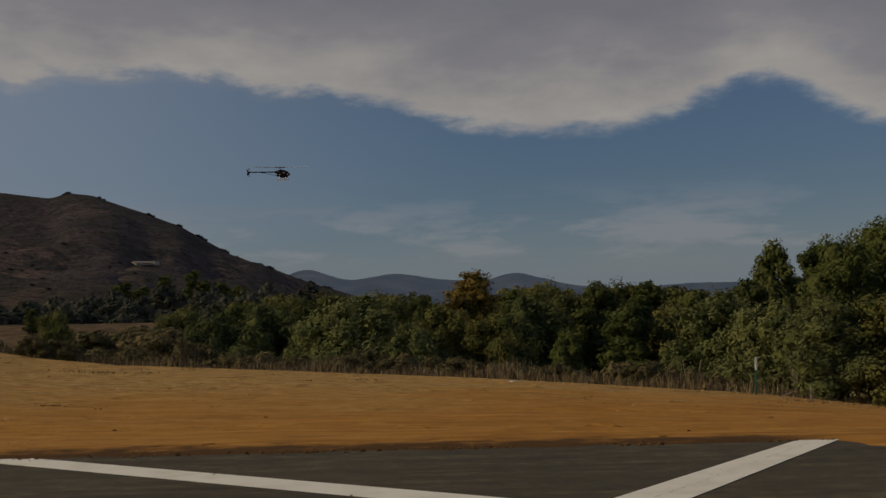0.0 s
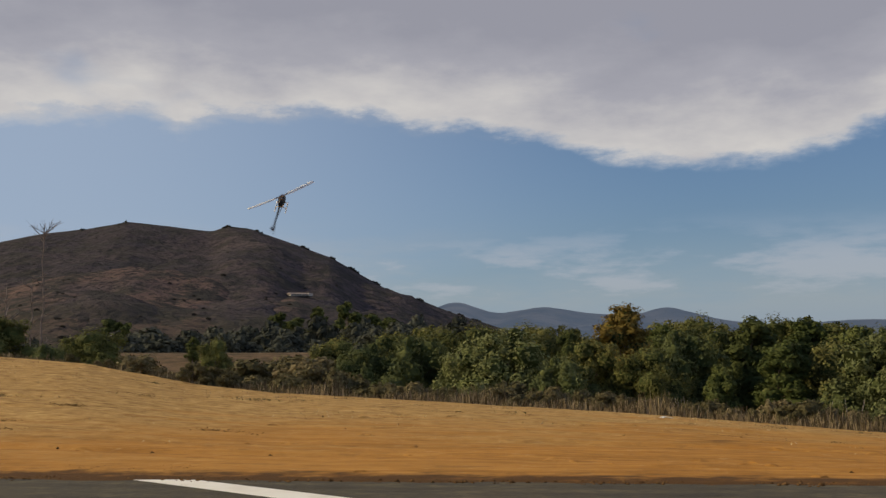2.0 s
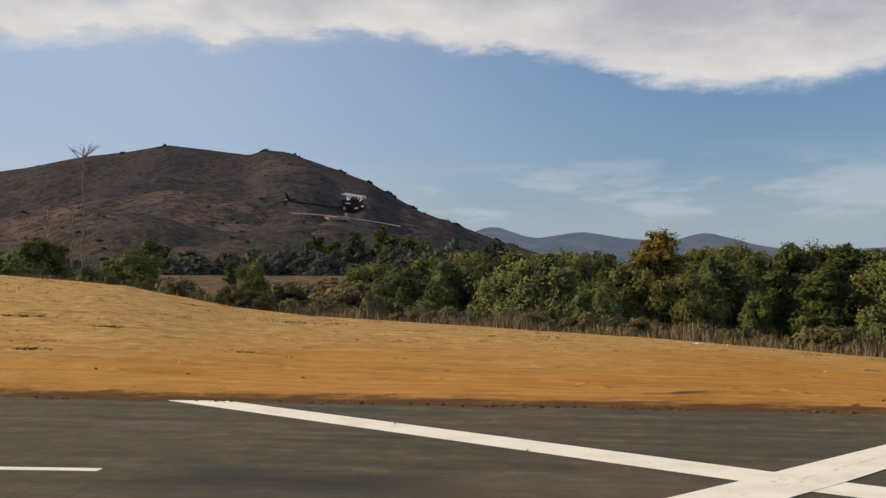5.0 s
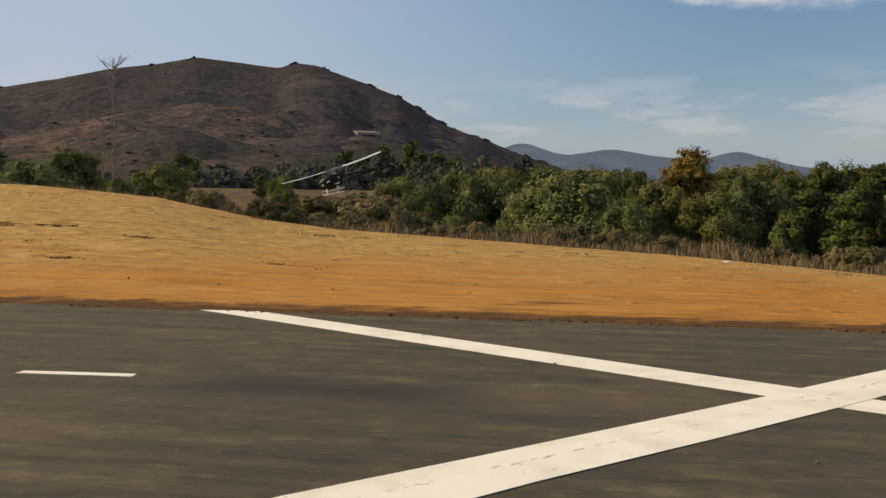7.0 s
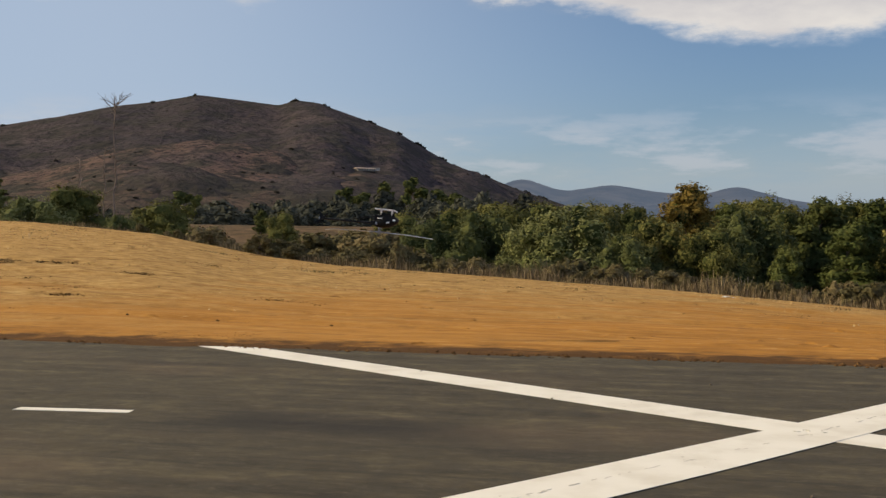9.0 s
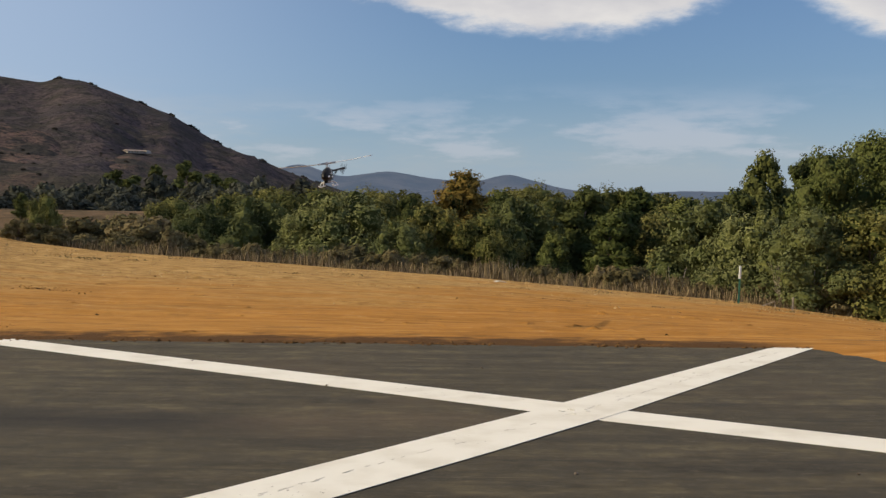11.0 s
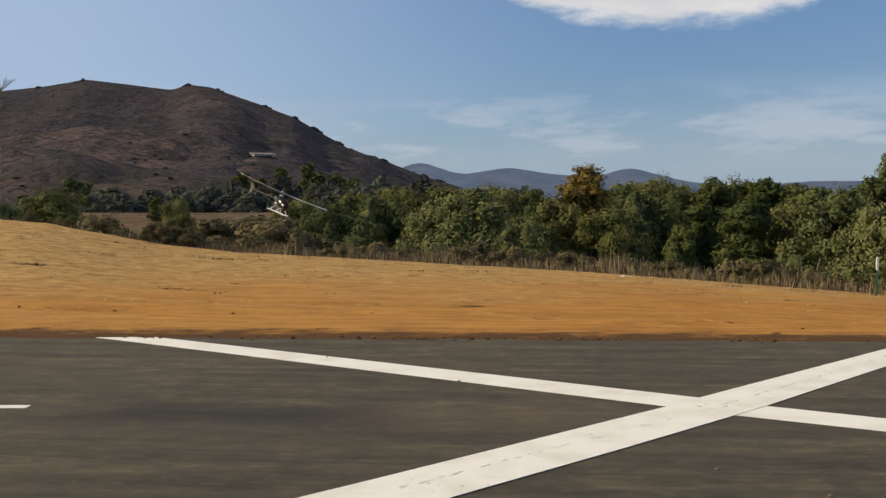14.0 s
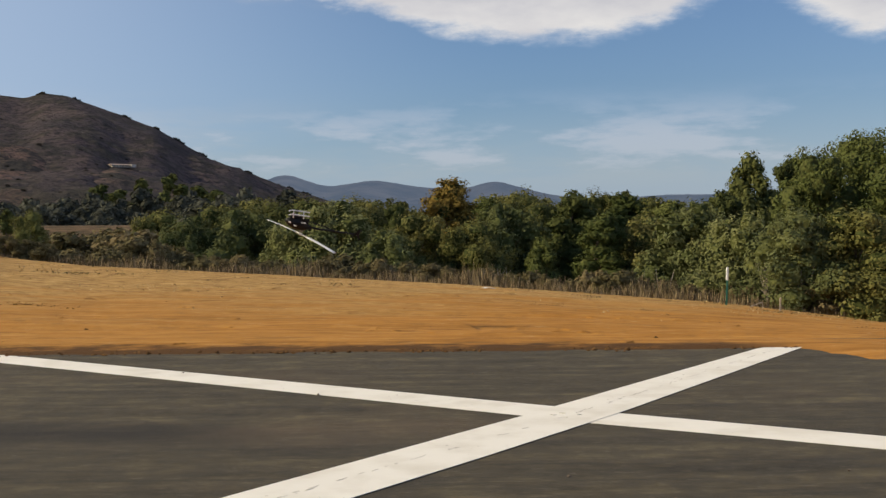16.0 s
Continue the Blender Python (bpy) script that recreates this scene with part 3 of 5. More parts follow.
# ---- trees and brush ----
def leaves(rnd, lobes, count, size, droop=0.0):
    """Small pointed leaf clusters over the skins of a set of lobes (x, y, z, r, flat)."""
    L = np.array(lobes)
    w = L[:, 3] ** 2
    pick = rnd.choice(len(L), count, p=w / w.sum())
    d = rnd.normal(size=(count, 3))
    d /= np.linalg.norm(d, axis=1)[:, None]
    lump = 1 + 0.21 * np.sin(d[:, 0] * 9 + pick) * np.sin(d[:, 1] * 8 + 2 * pick) + 0.12 * np.sin(d[:, 2] * 11 + pick)
    rad = L[pick, 3] * lump * (1 - 0.34 * rnd.random(count) ** 3)
    p = L[pick, :3] + d * rad[:, None] * np.stack([np.ones(count), np.ones(count), L[pick, 4]], 1)
    nrm = d + np.array([0, 0, 0.2]) + rnd.normal(size=(count, 3)) * 0.18
    nrm /= np.linalg.norm(nrm, axis=1)[:, None]
    t = np.cross(nrm, rnd.normal(size=(count, 3)))
    t[:, 2] -= droop
    t -= (t * nrm).sum(1)[:, None] * nrm
    t /= np.linalg.norm(t, axis=1)[:, None]
    b = np.cross(nrm, t)
    s = size * (0.6 + 0.9 * rnd.random(count))[:, None]
    return np.stack([p - t * s * 0.7, p + b * s * 0.42 - nrm * s * 0.08, p + t * s * 0.9, p - b * s * 0.42 - nrm * s * 0.08], 1)


def limbs(bm, rnd, lobes, base_r, height_of, lean=0.3, n=7):
    """Trunk and limbs that reach into the lobes."""
    top = Vector((rnd.uniform(-lean, lean), rnd.uniform(-lean, lean), height_of))
    at, r, knots = Vector((0, 0, -0.25)), base_r, []
    for i in range(5):
        to = Vector((0, 0, -0.25)).lerp(top, (i + 1) / 5) + Vector((rnd.uniform(-0.07, 0.07), rnd.uniform(-0.07, 0.07), 0)) * height_of * 0.3
        rod(bm, at, to, r, r * 0.82, n)
        at, r = to, r * 0.82
        knots.append((to.copy(), r))
    for x, y, z, q, f in lobes:
        k, kr = knots[min(4, max(0, int(z / max(height_of, 0.1) * 4) - 1))]
        mid = k.lerp(Vector((x, y, z)), 0.5) + Vector((0, 0, 0.12 * q))
        rod(bm, k, mid, kr * 0.55, kr * 0.35, 5)
        rod(bm, mid, (x, y, z), kr * 0.35, kr * 0.12, 5)
    return bm


def make_tree(name, seed, h, width, low, n_lobes, n_leaves, leaf, material, label, bark=None, spread=1.0, droop=0.2, category="tree", shade_leaf=None):
    """A tree about h high and width across; low: where the crown begins, as a share of h."""
    rnd, py = np.random.RandomState(seed), random.Random(seed)
    lobes = []
    for i in range(n_lobes):
        u = (i + 0.5) / n_lobes
        z = h * (low + (1 - low) * (0.12 + 0.78 * u))
        around = i * 2.4 + py.uniform(-0.5, 0.5)
        bulge = math.sin(math.pi * min(1.0, 0.25 + 0.72 * u)) ** 0.8
        far = 0.5 * width * bulge * py.uniform(0.4, 0.9) * spread
        q = width * py.uniform(0.15, 0.25) * (1.08 - 0.42 * u)
        lobes.append((far * math.cos(around), far * math.sin(around), z, q, py.uniform(0.75, 1.15)))
    # loose sprays that break the outline
    for i in range(n_lobes * 4):
        x, y, z, q, f = py.choice(lobes[:n_lobes])
        d = Vector((py.gauss(0, 1), py.gauss(0, 1), py.gauss(0.4, 0.8))).normalized()
        lobes.append((x + d.x * q, y + d.y * q, min(h * 0.98, z + d.z * q * f), q * py.uniform(0.30, 0.55), 0.85))
    tree = tagged(new(name), label, category)
    part("trunk", limbs(bmesh.new(), py, lobes[:n_lobes], h * 0.022 + 0.02, h * 0.62), bark or BARK, tree)
    crown = quads("crown", leaves(rnd, lobes, n_leaves, leaf, droop), material, tree)
    # opaque lobe cores; a darker leaf colour stands for shade inside the crown
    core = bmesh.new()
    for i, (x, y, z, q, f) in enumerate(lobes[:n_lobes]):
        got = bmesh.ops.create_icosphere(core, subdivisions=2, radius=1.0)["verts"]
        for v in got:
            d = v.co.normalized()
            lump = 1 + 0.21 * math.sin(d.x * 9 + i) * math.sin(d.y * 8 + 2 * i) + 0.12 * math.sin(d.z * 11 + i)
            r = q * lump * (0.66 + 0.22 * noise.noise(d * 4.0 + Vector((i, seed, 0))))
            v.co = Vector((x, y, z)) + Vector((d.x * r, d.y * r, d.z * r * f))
    part("inner_foliage", core, shade_leaf or material, crown, "foliage core of the crown, shade painted dark in thicket trees")
    return tree


PLANTED = {}
GROUPS = {"dry_bush": "withered bushes along the field", "oak": "woods at the foot of the hill", "conifer": "woods at the foot of the hill",
          "shrub": "shrubs on the hill"}


def plant(kind, az, dist, top_el, base_drop=0.0, wide=1.0, turn=None, z=None):
    """Set a tree of that kind on the ground at a bearing and distance, so tall that its top stands top_el degrees above eye level."""
    proto, h, used = PLANTED[kind]
    tagged(proto, group=GROUPS.get(kind, "trees of the thicket"))
    x, y = dist * math.sin(radians(az)), dist * math.cos(radians(az))
    g = (ground_z(x, y) if z is None else z) - base_drop
    s = (1.6 + math.tan(radians(top_el)) * dist - g) / h
    w = s * wide
    m = pose(x, y, g, 0, 0, (az * 53 + dist * 17) % 360 if turn is None else turn) @ Matrix.Diagonal((w, w, s, 1))
    if not used:
        PLANTED[kind][2] = True
        proto.matrix_basis = m
        return proto
    ob = copy_thing(proto, pose(0, 0, 0))
    ob.matrix_basis = m
    return ob


def build_trees():
    kinds = {
        "willow": (11, 4.6, 4.4, 0.05, 17, 19000, 0.078, LEAF_OLIVE, "bushy olive-green willow at the edge of the field"),
        "grey_willow": (23, 4.2, 4.6, 0.03, 19, 20000, 0.076, LEAF_GREY, "rounded grey-green willow bush in dry weeds"),
        "poplar": (37, 5.4, 3.0, 0.05, 16, 16000, 0.076, LEAF_GREEN, "upright green tree with ragged top"),
        "rust_tree": (41, 5.6, 3.4, 0.08, 16, 17000, 0.074, LEAF_RUST, "tree with rust-brown withered leaves"),
        "cottonwood": (53, 8.0, 6.4, 0.06, 26, 36000, 0.092, LEAF_GREEN, "large green cottonwood above the brush"),
        "dark_tree": (67, 5.0, 3.2, 0.08, 14, 15000, 0.085, LEAF_DARK, "dark green tree in the thicket"),
        "back_tree": (79, 5.6, 5.0, 0.05, 16, 10000, 0.13, LEAF_OLIVE, "dense olive-green tree at the back of the thicket"),
        "dry_bush": (71, 2.2, 2.6, 0.02, 9, 4200, 0.085, LEAF_DRY, "withered brown bush among weeds"),
    }
    for kind, (seed, h, w, low, nl, n, leaf, material, label) in kinds.items():
        bush = kind == "dry_bush"
        narrow = kind in ("rust_tree", "poplar", "dark_tree")
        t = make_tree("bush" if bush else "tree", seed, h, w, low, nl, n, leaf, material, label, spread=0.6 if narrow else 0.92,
                      category="bush" if bush else "tree", shade_leaf=None if bush else LEAF_DARK)
        PLANTED[kind] = [t, h, False]
    # thicket along the crest, from the bank to the big cottonwoods
    for kind, az, dist, top, wide in (
            ("willow", -14.8, 53, 1.15, 0.95), ("grey_willow", -13.2, 46, 0.6, 0.9), ("willow", -11.9, 57, 1.35, 0.9), ("grey_willow", -10.6, 46, 0.95, 1.0),
            ("willow", -9.0, 60, 1.5, 0.9), ("grey_willow", -8.1, 45, 0.35, 1.0), ("grey_willow", -6.0, 43, 1.3, 1.15), ("willow", -4.4, 52, 1.7, 1.0),
            ("dark_tree", -2.8, 50, 1.55, 0.75), ("grey_willow", -3.2, 41, -0.2, 0.9), ("willow", -1.5, 45, 0.95, 0.9), ("willow", -7.2, 64, 1.75, 0.9)):
        plant(kind, az, dist, top, wide=wide)
    for kind, az, dist, top, wide in (
            ("rust_tree", 0.1, 52, 2.72, 1.3), ("willow", 1.2, 44, 0.5, 0.95), ("poplar", 2.1, 56, 1.85, 1.15), ("grey_willow", 3.0, 46, 1.1, 0.9),
            ("willow", 3.7, 60, 2.05, 0.8), ("willow", 4.8, 50, 1.5, 0.9), ("poplar", 4.9, 41, -0.3, 1.0), ("dark_tree", 6.5, 48, 2.15, 1.1),
            ("poplar", 8.0, 43, 0.95, 1.35), ("poplar", 9.2, 50, 2.05, 1.3), ("willow", 8.0, 57, 1.9, 0.9)):
        plant(kind, az, dist, top, wide=wide)
    for kind, az, dist, top, wide in (
            ("willow", 10.5, 44, 0.7, 0.9), ("poplar", 11.4, 53, 1.6, 1.3), ("grey_willow", 12.9, 40, 1.0, 1.0), ("dark_tree", 14.1, 46, 2.05, 1.0),
            ("grey_willow", 14.9, 38, 0.4, 0.95), ("dark_tree", 15.5, 50, 4.0, 0.75), ("dark_tree", 17.2, 52, 3.8, 0.75), ("cottonwood", 18.7, 42, 3.85, 0.75),
            ("cottonwood", 20.6, 46, 4.7, 0.75), ("cottonwood", 23.2, 42, 4.9, 0.95), ("grey_willow", 17.6, 36, 0.6, 1.1), ("willow", 20.6, 36, 0.9, 1.2)):
        plant(kind, az, dist, top, wide=wide)
    # taller growth behind closes the gaps
    for i in range(17):
        az = -11.5 + 1.75 * i
        plant("back_tree", az, 66 + 5 * math.sin(i * 2.3), 1.35 + 0.3 * math.sin(i * 1.7) + (0.15 if az > 2 else 0), wide=1.25)
    # scattered bushes on and behind the bank
    for kind, az, dist, top, wide in (
            ("willow", -26.9, 66, 1.6, 1.25), ("willow", -31.4, 78, 2.3, 1.1), ("grey_willow", -33.2, 74, 1.5, 1.2), ("willow", -20.9, 70, 1.15, 0.7),
            ("dark_tree", -22.0, 95, 1.2, 1.2), ("willow", -36.0, 80, 1.2, 1.0), ("dark_tree", -35.0, 110, 2.6, 1.0), ("grey_willow", -29.0, 62, 0.7, 0.8),
            ("dry_bush", -24.6, 56, 0.3, 1.2), ("dry_bush", -17.4, 60, 0.2, 1.4), ("dry_bush", -19.0, 54, 0.0, 1.5), ("dry_bush", -15.8, 50, 0.1, 1.3)):
        plant(kind, az, dist, top, wide=wide)
    # low withered bushes in front of the thicket
    rnd = random.Random(17)
    for i in range(46):
        az = -28 + i * 1.12 + rnd.uniform(-0.4, 0.4)
        d = float(crest_y(np.array([0.58 * az]))[0]) + rnd.uniform(3.5, 8)
        top = np.interp(az, (-28, -21, -14, -6, 4, 14, 24), (0.1, -0.2, -0.5, -1.5, -2.3, -2.8, -3.0)) + rnd.uniform(-0.7, 0.3)
        plant("dry_bush", az, d, float(top), wide=rnd.uniform(0.9, 1.5))


def build_far_woods():
    """Dark oaks along the foot of the hill."""
    oak = make_tree("oak", 91, 8.0, 7.6, 0.06, 9, 1600, 0.46, LEAF_WOOD, "dark oak among the woods at the hill's foot")
    PLANTED["oak"] = [oak, 8.0, False]
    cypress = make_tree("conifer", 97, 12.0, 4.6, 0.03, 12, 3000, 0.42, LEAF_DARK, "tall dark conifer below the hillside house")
    PLANTED["conifer"] = [cypress, 12.0, False]
    rnd = random.Random(8)
    for i in range(135):
        az = rnd.uniform(-38, -5)
        d = rnd.uniform(195, 340)
        top = rnd.uniform(0.25, 1.6) * (1 if az < -9 else 0.7)
        plant("oak", az, d, top, z=-3.5, wide=rnd.uniform(0.9, 1.5))
    for i in range(34):
        plant("oak", rnd.uniform(-20, -7.5), rnd.uniform(290, 345), rnd.uniform(0.9, 2.1), z=-3.5, wide=rnd.uniform(0.6, 1.0))
    for az, d, top in ((-14.2, 360, 3.2), (-15.6, 380, 2.9), (-16.8, 370, 2.3), (-12.8, 390, 2.5), (-12.0, 380, 2.3), (-17.6, 390, 2.6),
                       (-26.1, 300, 2.3), (-25.2, 310, 2.1), (-36, 200, 3.2), (-35, 190, 2.9), (-13.6, 350, 2.6)):
        plant("conifer", az, d, top, z=-3.5, wide=rnd.uniform(0.9, 1.7))
    # shrubs that stand out along the ridge line
    shrub = make_tree("shrub", 99, 5.0, 7.0, 0.02, 7, 420, 0.9, LEAF_BRUSH, "dark shrub on the hill's ridge", category="bush")
    PLANTED["shrub"] = [shrub, 5.0, False]
    for i in range(44):
        az = rnd.uniform(-35, -7.2) if i < 28 else rnd.uniform(-14.5, -8)
        el = hill_height(az)
        d = 945
        plant("shrub", az, d, el + rnd.uniform(-0.04, 0.09), z=1.6 + d * math.tan(radians(el)) - 5, wide=rnd.uniform(0.6, 1.3))


def build_hill_shrubs():
    """Dark shrubs dotted over the hill's face, standing on its surface."""
    rnd = random.Random(21)
    proto = PLANTED["shrub"][0]
    for name, count in (("hillside", 90), ("hill_spur", 110)):
        pts = [v.co.copy() for v in bpy.data.objects[name].data.vertices]
        pts = [p for p in pts if -37 < math.degrees(math.atan2(p.x, p.y)) < -7 and p.length < (900 if name == "hillside" else 630) and p.z > 8]
        for p in rnd.sample(pts, count):
            s = rnd.uniform(0.14, 0.36)
            ob = copy_thing(proto, pose(0, 0, 0))
            ob.matrix_basis = pose(p.x, p.y, p.z - 0.6, 0, 0, rnd.uniform(0, 360)) @ Matrix.Diagonal((s * rnd.uniform(0.8, 1.5), s, s * 0.8, 1))
            tagged(ob, "dark shrub on the dry hillside", "bush")


def build_snags():
    """Tall bare trunks on the bank, one with a small tuft at the top."""
    rnd = random.Random(4)
    for az, d, top, base, tuft in ((-29.25, 96, 6.55, 0.0, True), (-29.75, 98, 4.3, 0.0, False), (-30.9, 94, 3.6, 0.0, False)):
        x, y = d * math.sin(radians(az)), d * math.cos(radians(az))
        g = ground_z(x, y)
        h = 1.6 + d * math.tan(radians(top)) - g
        snag = tagged(new("dead_tree"), "tall bare dead tree with a spindly top" if tuft else "bare grey trunk with broken branches", "dead tree", "dead trees on the bank")
        bm, at, r = bmesh.new(), Vector((0, 0, -0.4)), 0.11
        for i in range(9):
            to = Vector((rnd.uniform(-0.12, 0.12), rnd.uniform(-0.12, 0.12), h * 0.97 * (i + 1) / 9))
            rod(bm, at, to, r, r * 0.86, 7)
            at, r = to, r * 0.86
        part("trunk", bm, SNAG_BARK, snag)
        for i in range(22 if tuft else 12):
            z = h * (rnd.uniform(0.1, 0.97) if not tuft or i > 13 else rnd.uniform(0.90, 0.97))
            a, up = rnd.uniform(0, 6.28), rnd.uniform(0.1, 0.7)
            l = rnd.uniform(0.4, 1.5) if i > 13 or not tuft else rnd.uniform(0.6, 1.3)
            up = up if i > 13 or not tuft else rnd.uniform(0.35, 1.1)
            tip = Vector((l * math.cos(a), l * math.sin(a), z + l * up))
            bm = rod(bmesh.new(), (0, 0, z), tip, 0.035, 0.015, 5)
            for q in range(4):
                rod(bm, Vector((0, 0, z)).lerp(tip, 0.5 + 0.12 * q), tip + Vector((rnd.uniform(-0.4, 0.4), rnd.uniform(-0.4, 0.4), rnd.uniform(-0.1, 0.35))), 0.014, 0.007, 4)
            part("branch", bm, SNAG_BARK, snag)
        snag.matrix_basis = pose(x, y, g)


def blades(rnd, x, y, h, w, lean):
    """Upright stalks, each a slim tapered leaf standing on the ground."""
    n = len(x)
    z = height(x, y) - 0.02
    a = rnd.uniform(0, math.pi, n)
    side = np.stack([np.cos(a), np.sin(a), np.zeros(n)], 1) * w[:, None]
    foot = np.stack([x, y, z], 1)
    tip = foot + np.stack([rnd.normal(0, lean, n) * h, rnd.normal(0, lean, n) * h, h], 1)
    return np.stack([foot - side, foot + side, tip + side * 0.35, tip - side * 0.35], 1)


def build_weeds():
    rnd = np.random.RandomState(12)
    dry = Mat("dry_stalks", 0.9, spec=0.1)
    dry.color(dry.ramp(dry.island(), (0.0, (0.055, 0.042, 0.022)), (0.5, (0.145, 0.108, 0.058)), (1.0, (0.36, 0.28, 0.17))))
    straw = Mat("straw_stubble", 0.9, spec=0.1)
    straw.color(straw.ramp(straw.island(), (0.0, (0.22, 0.135, 0.055)), (0.5, (0.46, 0.32, 0.15)), (1.0, (0.64, 0.48, 0.26))))
    n = 42000
    x = rnd.uniform(-34, 22, n)
    y = crest_y(x) + np.abs(rnd.normal(0, 4.2, n)) + 0.8
    clump = 0.5 + 0.5 * np.sin(x * 1.7) * np.sin(x * 0.63 + 1)
    h = rnd.uniform(0.2, 0.95, n) * (0.45 + 0.5 * clump) * np.clip((y - crest_y(x)) / 2.5, 0.3, 1.3)
    v = blades(rnd, x, y, h, rnd.uniform(0.006, 0.02, n), 0.16)
    tagged(quads("dry_weeds", v, dry.m), "tall brown dry weeds along the edge of the field", "weeds", kind="stuff")
    n = 30000
    x = rnd.uniform(-38, 17, n)
    s = rnd.beta(3.2, 1.3, n)
    y = 15.5 + (crest_y(x) + 0.8 - 15.5) * s
    keep = (np.sin(x * 0.9 + 2 * np.sin(y * 0.8)) + np.sin(y * 2.3 + x * 0.35) + rnd.normal(0, 0.7, n) - x * 0.035 + (s - 0.75) * 3) > 0.2
    x, y = x[keep], y[keep]
    v = blades(rnd, x, y, rnd.uniform(0.02, 0.085, len(x)), rnd.uniform(0.008, 0.03, len(x)), 0.5)
    tagged(quads("grass_stubble", v, straw.m), "short straw-coloured stubble on the dirt", "grass", kind="stuff")
    # green weed tufts low on the dirt
    n = 2600
    cx, cy = rnd.uniform(-30, 14, 34), None
    cy = crest_y(cx) - np.abs(rnd.normal(2.0, 2.2, 34))
    pick = rnd.randint(0, 34, n)
    x, y = cx[pick] + rnd.normal(0, 0.26, n), cy[pick] + rnd.normal(0, 0.14, n)
    v = blades(rnd, x, y, rnd.uniform(0.03, 0.09, n), rnd.uniform(0.01, 0.03, n), 1.0)
    tagged(quads("low_weeds", v, LEAF_DRY), "low withered weed tufts on the dirt", "weeds", kind="stuff")
    # windrows of dead weeds raked up by the grader
    rows = ((-16.9, 24.3, 0.3), (-15.0, 24.8, 0.4), (-12.7, 23.4, 0.2), (-12.5, 27.9, 0.3), (-14.6, 21.6, 0.4), (-12.1, 19.7, 0.4), (-12.2, 20.4, 0.2), (-8.4, 20.7, 0.4), 
            (-8.2, 29.9, 0.5), (-6.8, 30.2, 0.6), (-4.1, 28.8, 0.5), (-3.0, 28.3, 0.3), (1.8, 23.3, 0.2), (1.4, 27.6, 0.2), (-11.9, 17.4, 0.3), 
            (-7.0, 15.0, 0.4), (-6.0, 14.7, 0.4), (2.0, 24.1, 0.2), (2.7, 23.2, 0.2), (3.9, 24.8, 0.2), (5.1, 23.3, 0.4), (6.9, 19.6, 0.4), 
            (6.3, 23.2, 0.4), (-8.3, 30.7, 0.6), (-6.4, 30.0, 0.4), (-12.5, 23.1, 0.2), (-14.6, 26.2, 0.2), 
            (-11.6, 19.3, 0.3), (-8.4, 20.3, 0.6))
    n = 26000
    pick = rnd.randint(0, len(rows), n)
    row = np.array(rows)[pick]
    x = row[:, 0] + rnd.uniform(-1, 1, n) * row[:, 2] * 2.4
    y = row[:, 1] + rnd.normal(0, 0.06, n) + 0.16 * np.sin(x * 1.3 + pick) + 0.05 * np.sin(x * 4.7 + 2 * pick) + 0.3 * (rnd.random(n) < 0.25)
    keep = np.sin(x * 3.3 + pick * 2.2) + 0.7 * np.sin(x * 9.1 + pick) + rnd.normal(0, 0.4, n) > 0.45
    x, y = x[keep], y[keep]
    dead = Mat("dead_weeds", 0.95, spec=0.05)
    dead.color(dead.ramp(dead.island(), (0.0, (0.062, 0.037, 0.016)), (0.6, (0.135, 0.080, 0.033)), (1.0, (0.30, 0.19, 0.08))))
    v = blades(rnd, x, y, rnd.uniform(0.015, 0.065, len(x)), rnd.uniform(0.010, 0.035, len(x)), 1.8)
    tagged(quads("weed_windrows", v, dead.m), "dark rows of raked-up dead weeds on the dirt", "weeds", kind="stuff")
    # clods of earth along the rim of the asphalt and in the ruts
    verts, faces = [], []
    for i in range(6200):
        if i >= 2400:
            x0, y0, l = rows[i % len(rows)] if i % 5 else (rnd.uniform(-12, 3.6), 14.12, 0.6)
            x = x0 + rnd.uniform(-1, 1) * l * 1.6
            y = y0 + 0.16 * math.sin(x * 1.3 + i % len(rows)) + 0.05 * math.sin(x * 4.7) + rnd.normal(0, 0.08)
            r = rnd.uniform(0.006, 0.018) * (0.6 + 0.8 * (math.sin(x * 3.1 + y0) > 0))
        elif i < 1500:
            x = rnd.uniform(-30, 5)
            y = 14.02 + abs(rnd.normal(0, 0.4)) + 0.05 * math.sin(x)
            r = rnd.uniform(0.007, 0.024)
        else:
            x, y = rnd.uniform(-30, 14), rnd.uniform(14.6, 31)
            r = rnd.uniform(0.006, 0.03)
        z = ground_z(x, y) + r * 0.3
        k = len(verts)
        for dx, dy, dz in ((1, 0, 0), (0, 1, 0), (-1, 0, 0), (0, -1, 0), (0, 0, 0.8), (0, 0, -0.8)):
            q = r * rnd.uniform(0.7, 1.4)
            verts.append((x + dx * q * 1.5, y + dy * q, z + dz * q))
        for a, b in ((0, 1), (1, 2), (2, 3), (3, 0)):
            faces += [(k + a, k + b, k + 4), (k + b, k + a, k + 5)]
    soil = Mat("soil_clods", 0.95, spec=0.05)
    soil.color(soil.ramp(soil.island(), (0.0, (0.055, 0.030, 0.014)), (1.0, (0.19, 0.104, 0.042))))
    tagged(raw("soil_clods", verts, faces, soil.m), "crumbs of brown soil beside the asphalt", "soil", kind="stuff")
    # low lumps and ruts of the same earth
    verts, faces = [], []
    n = 3600
    x = rnd.uniform(-30, 15, n)
    s = rnd.random_sample(n)
    y = 14.5 + (crest_y(x) + 0.6 - 14.5) * s
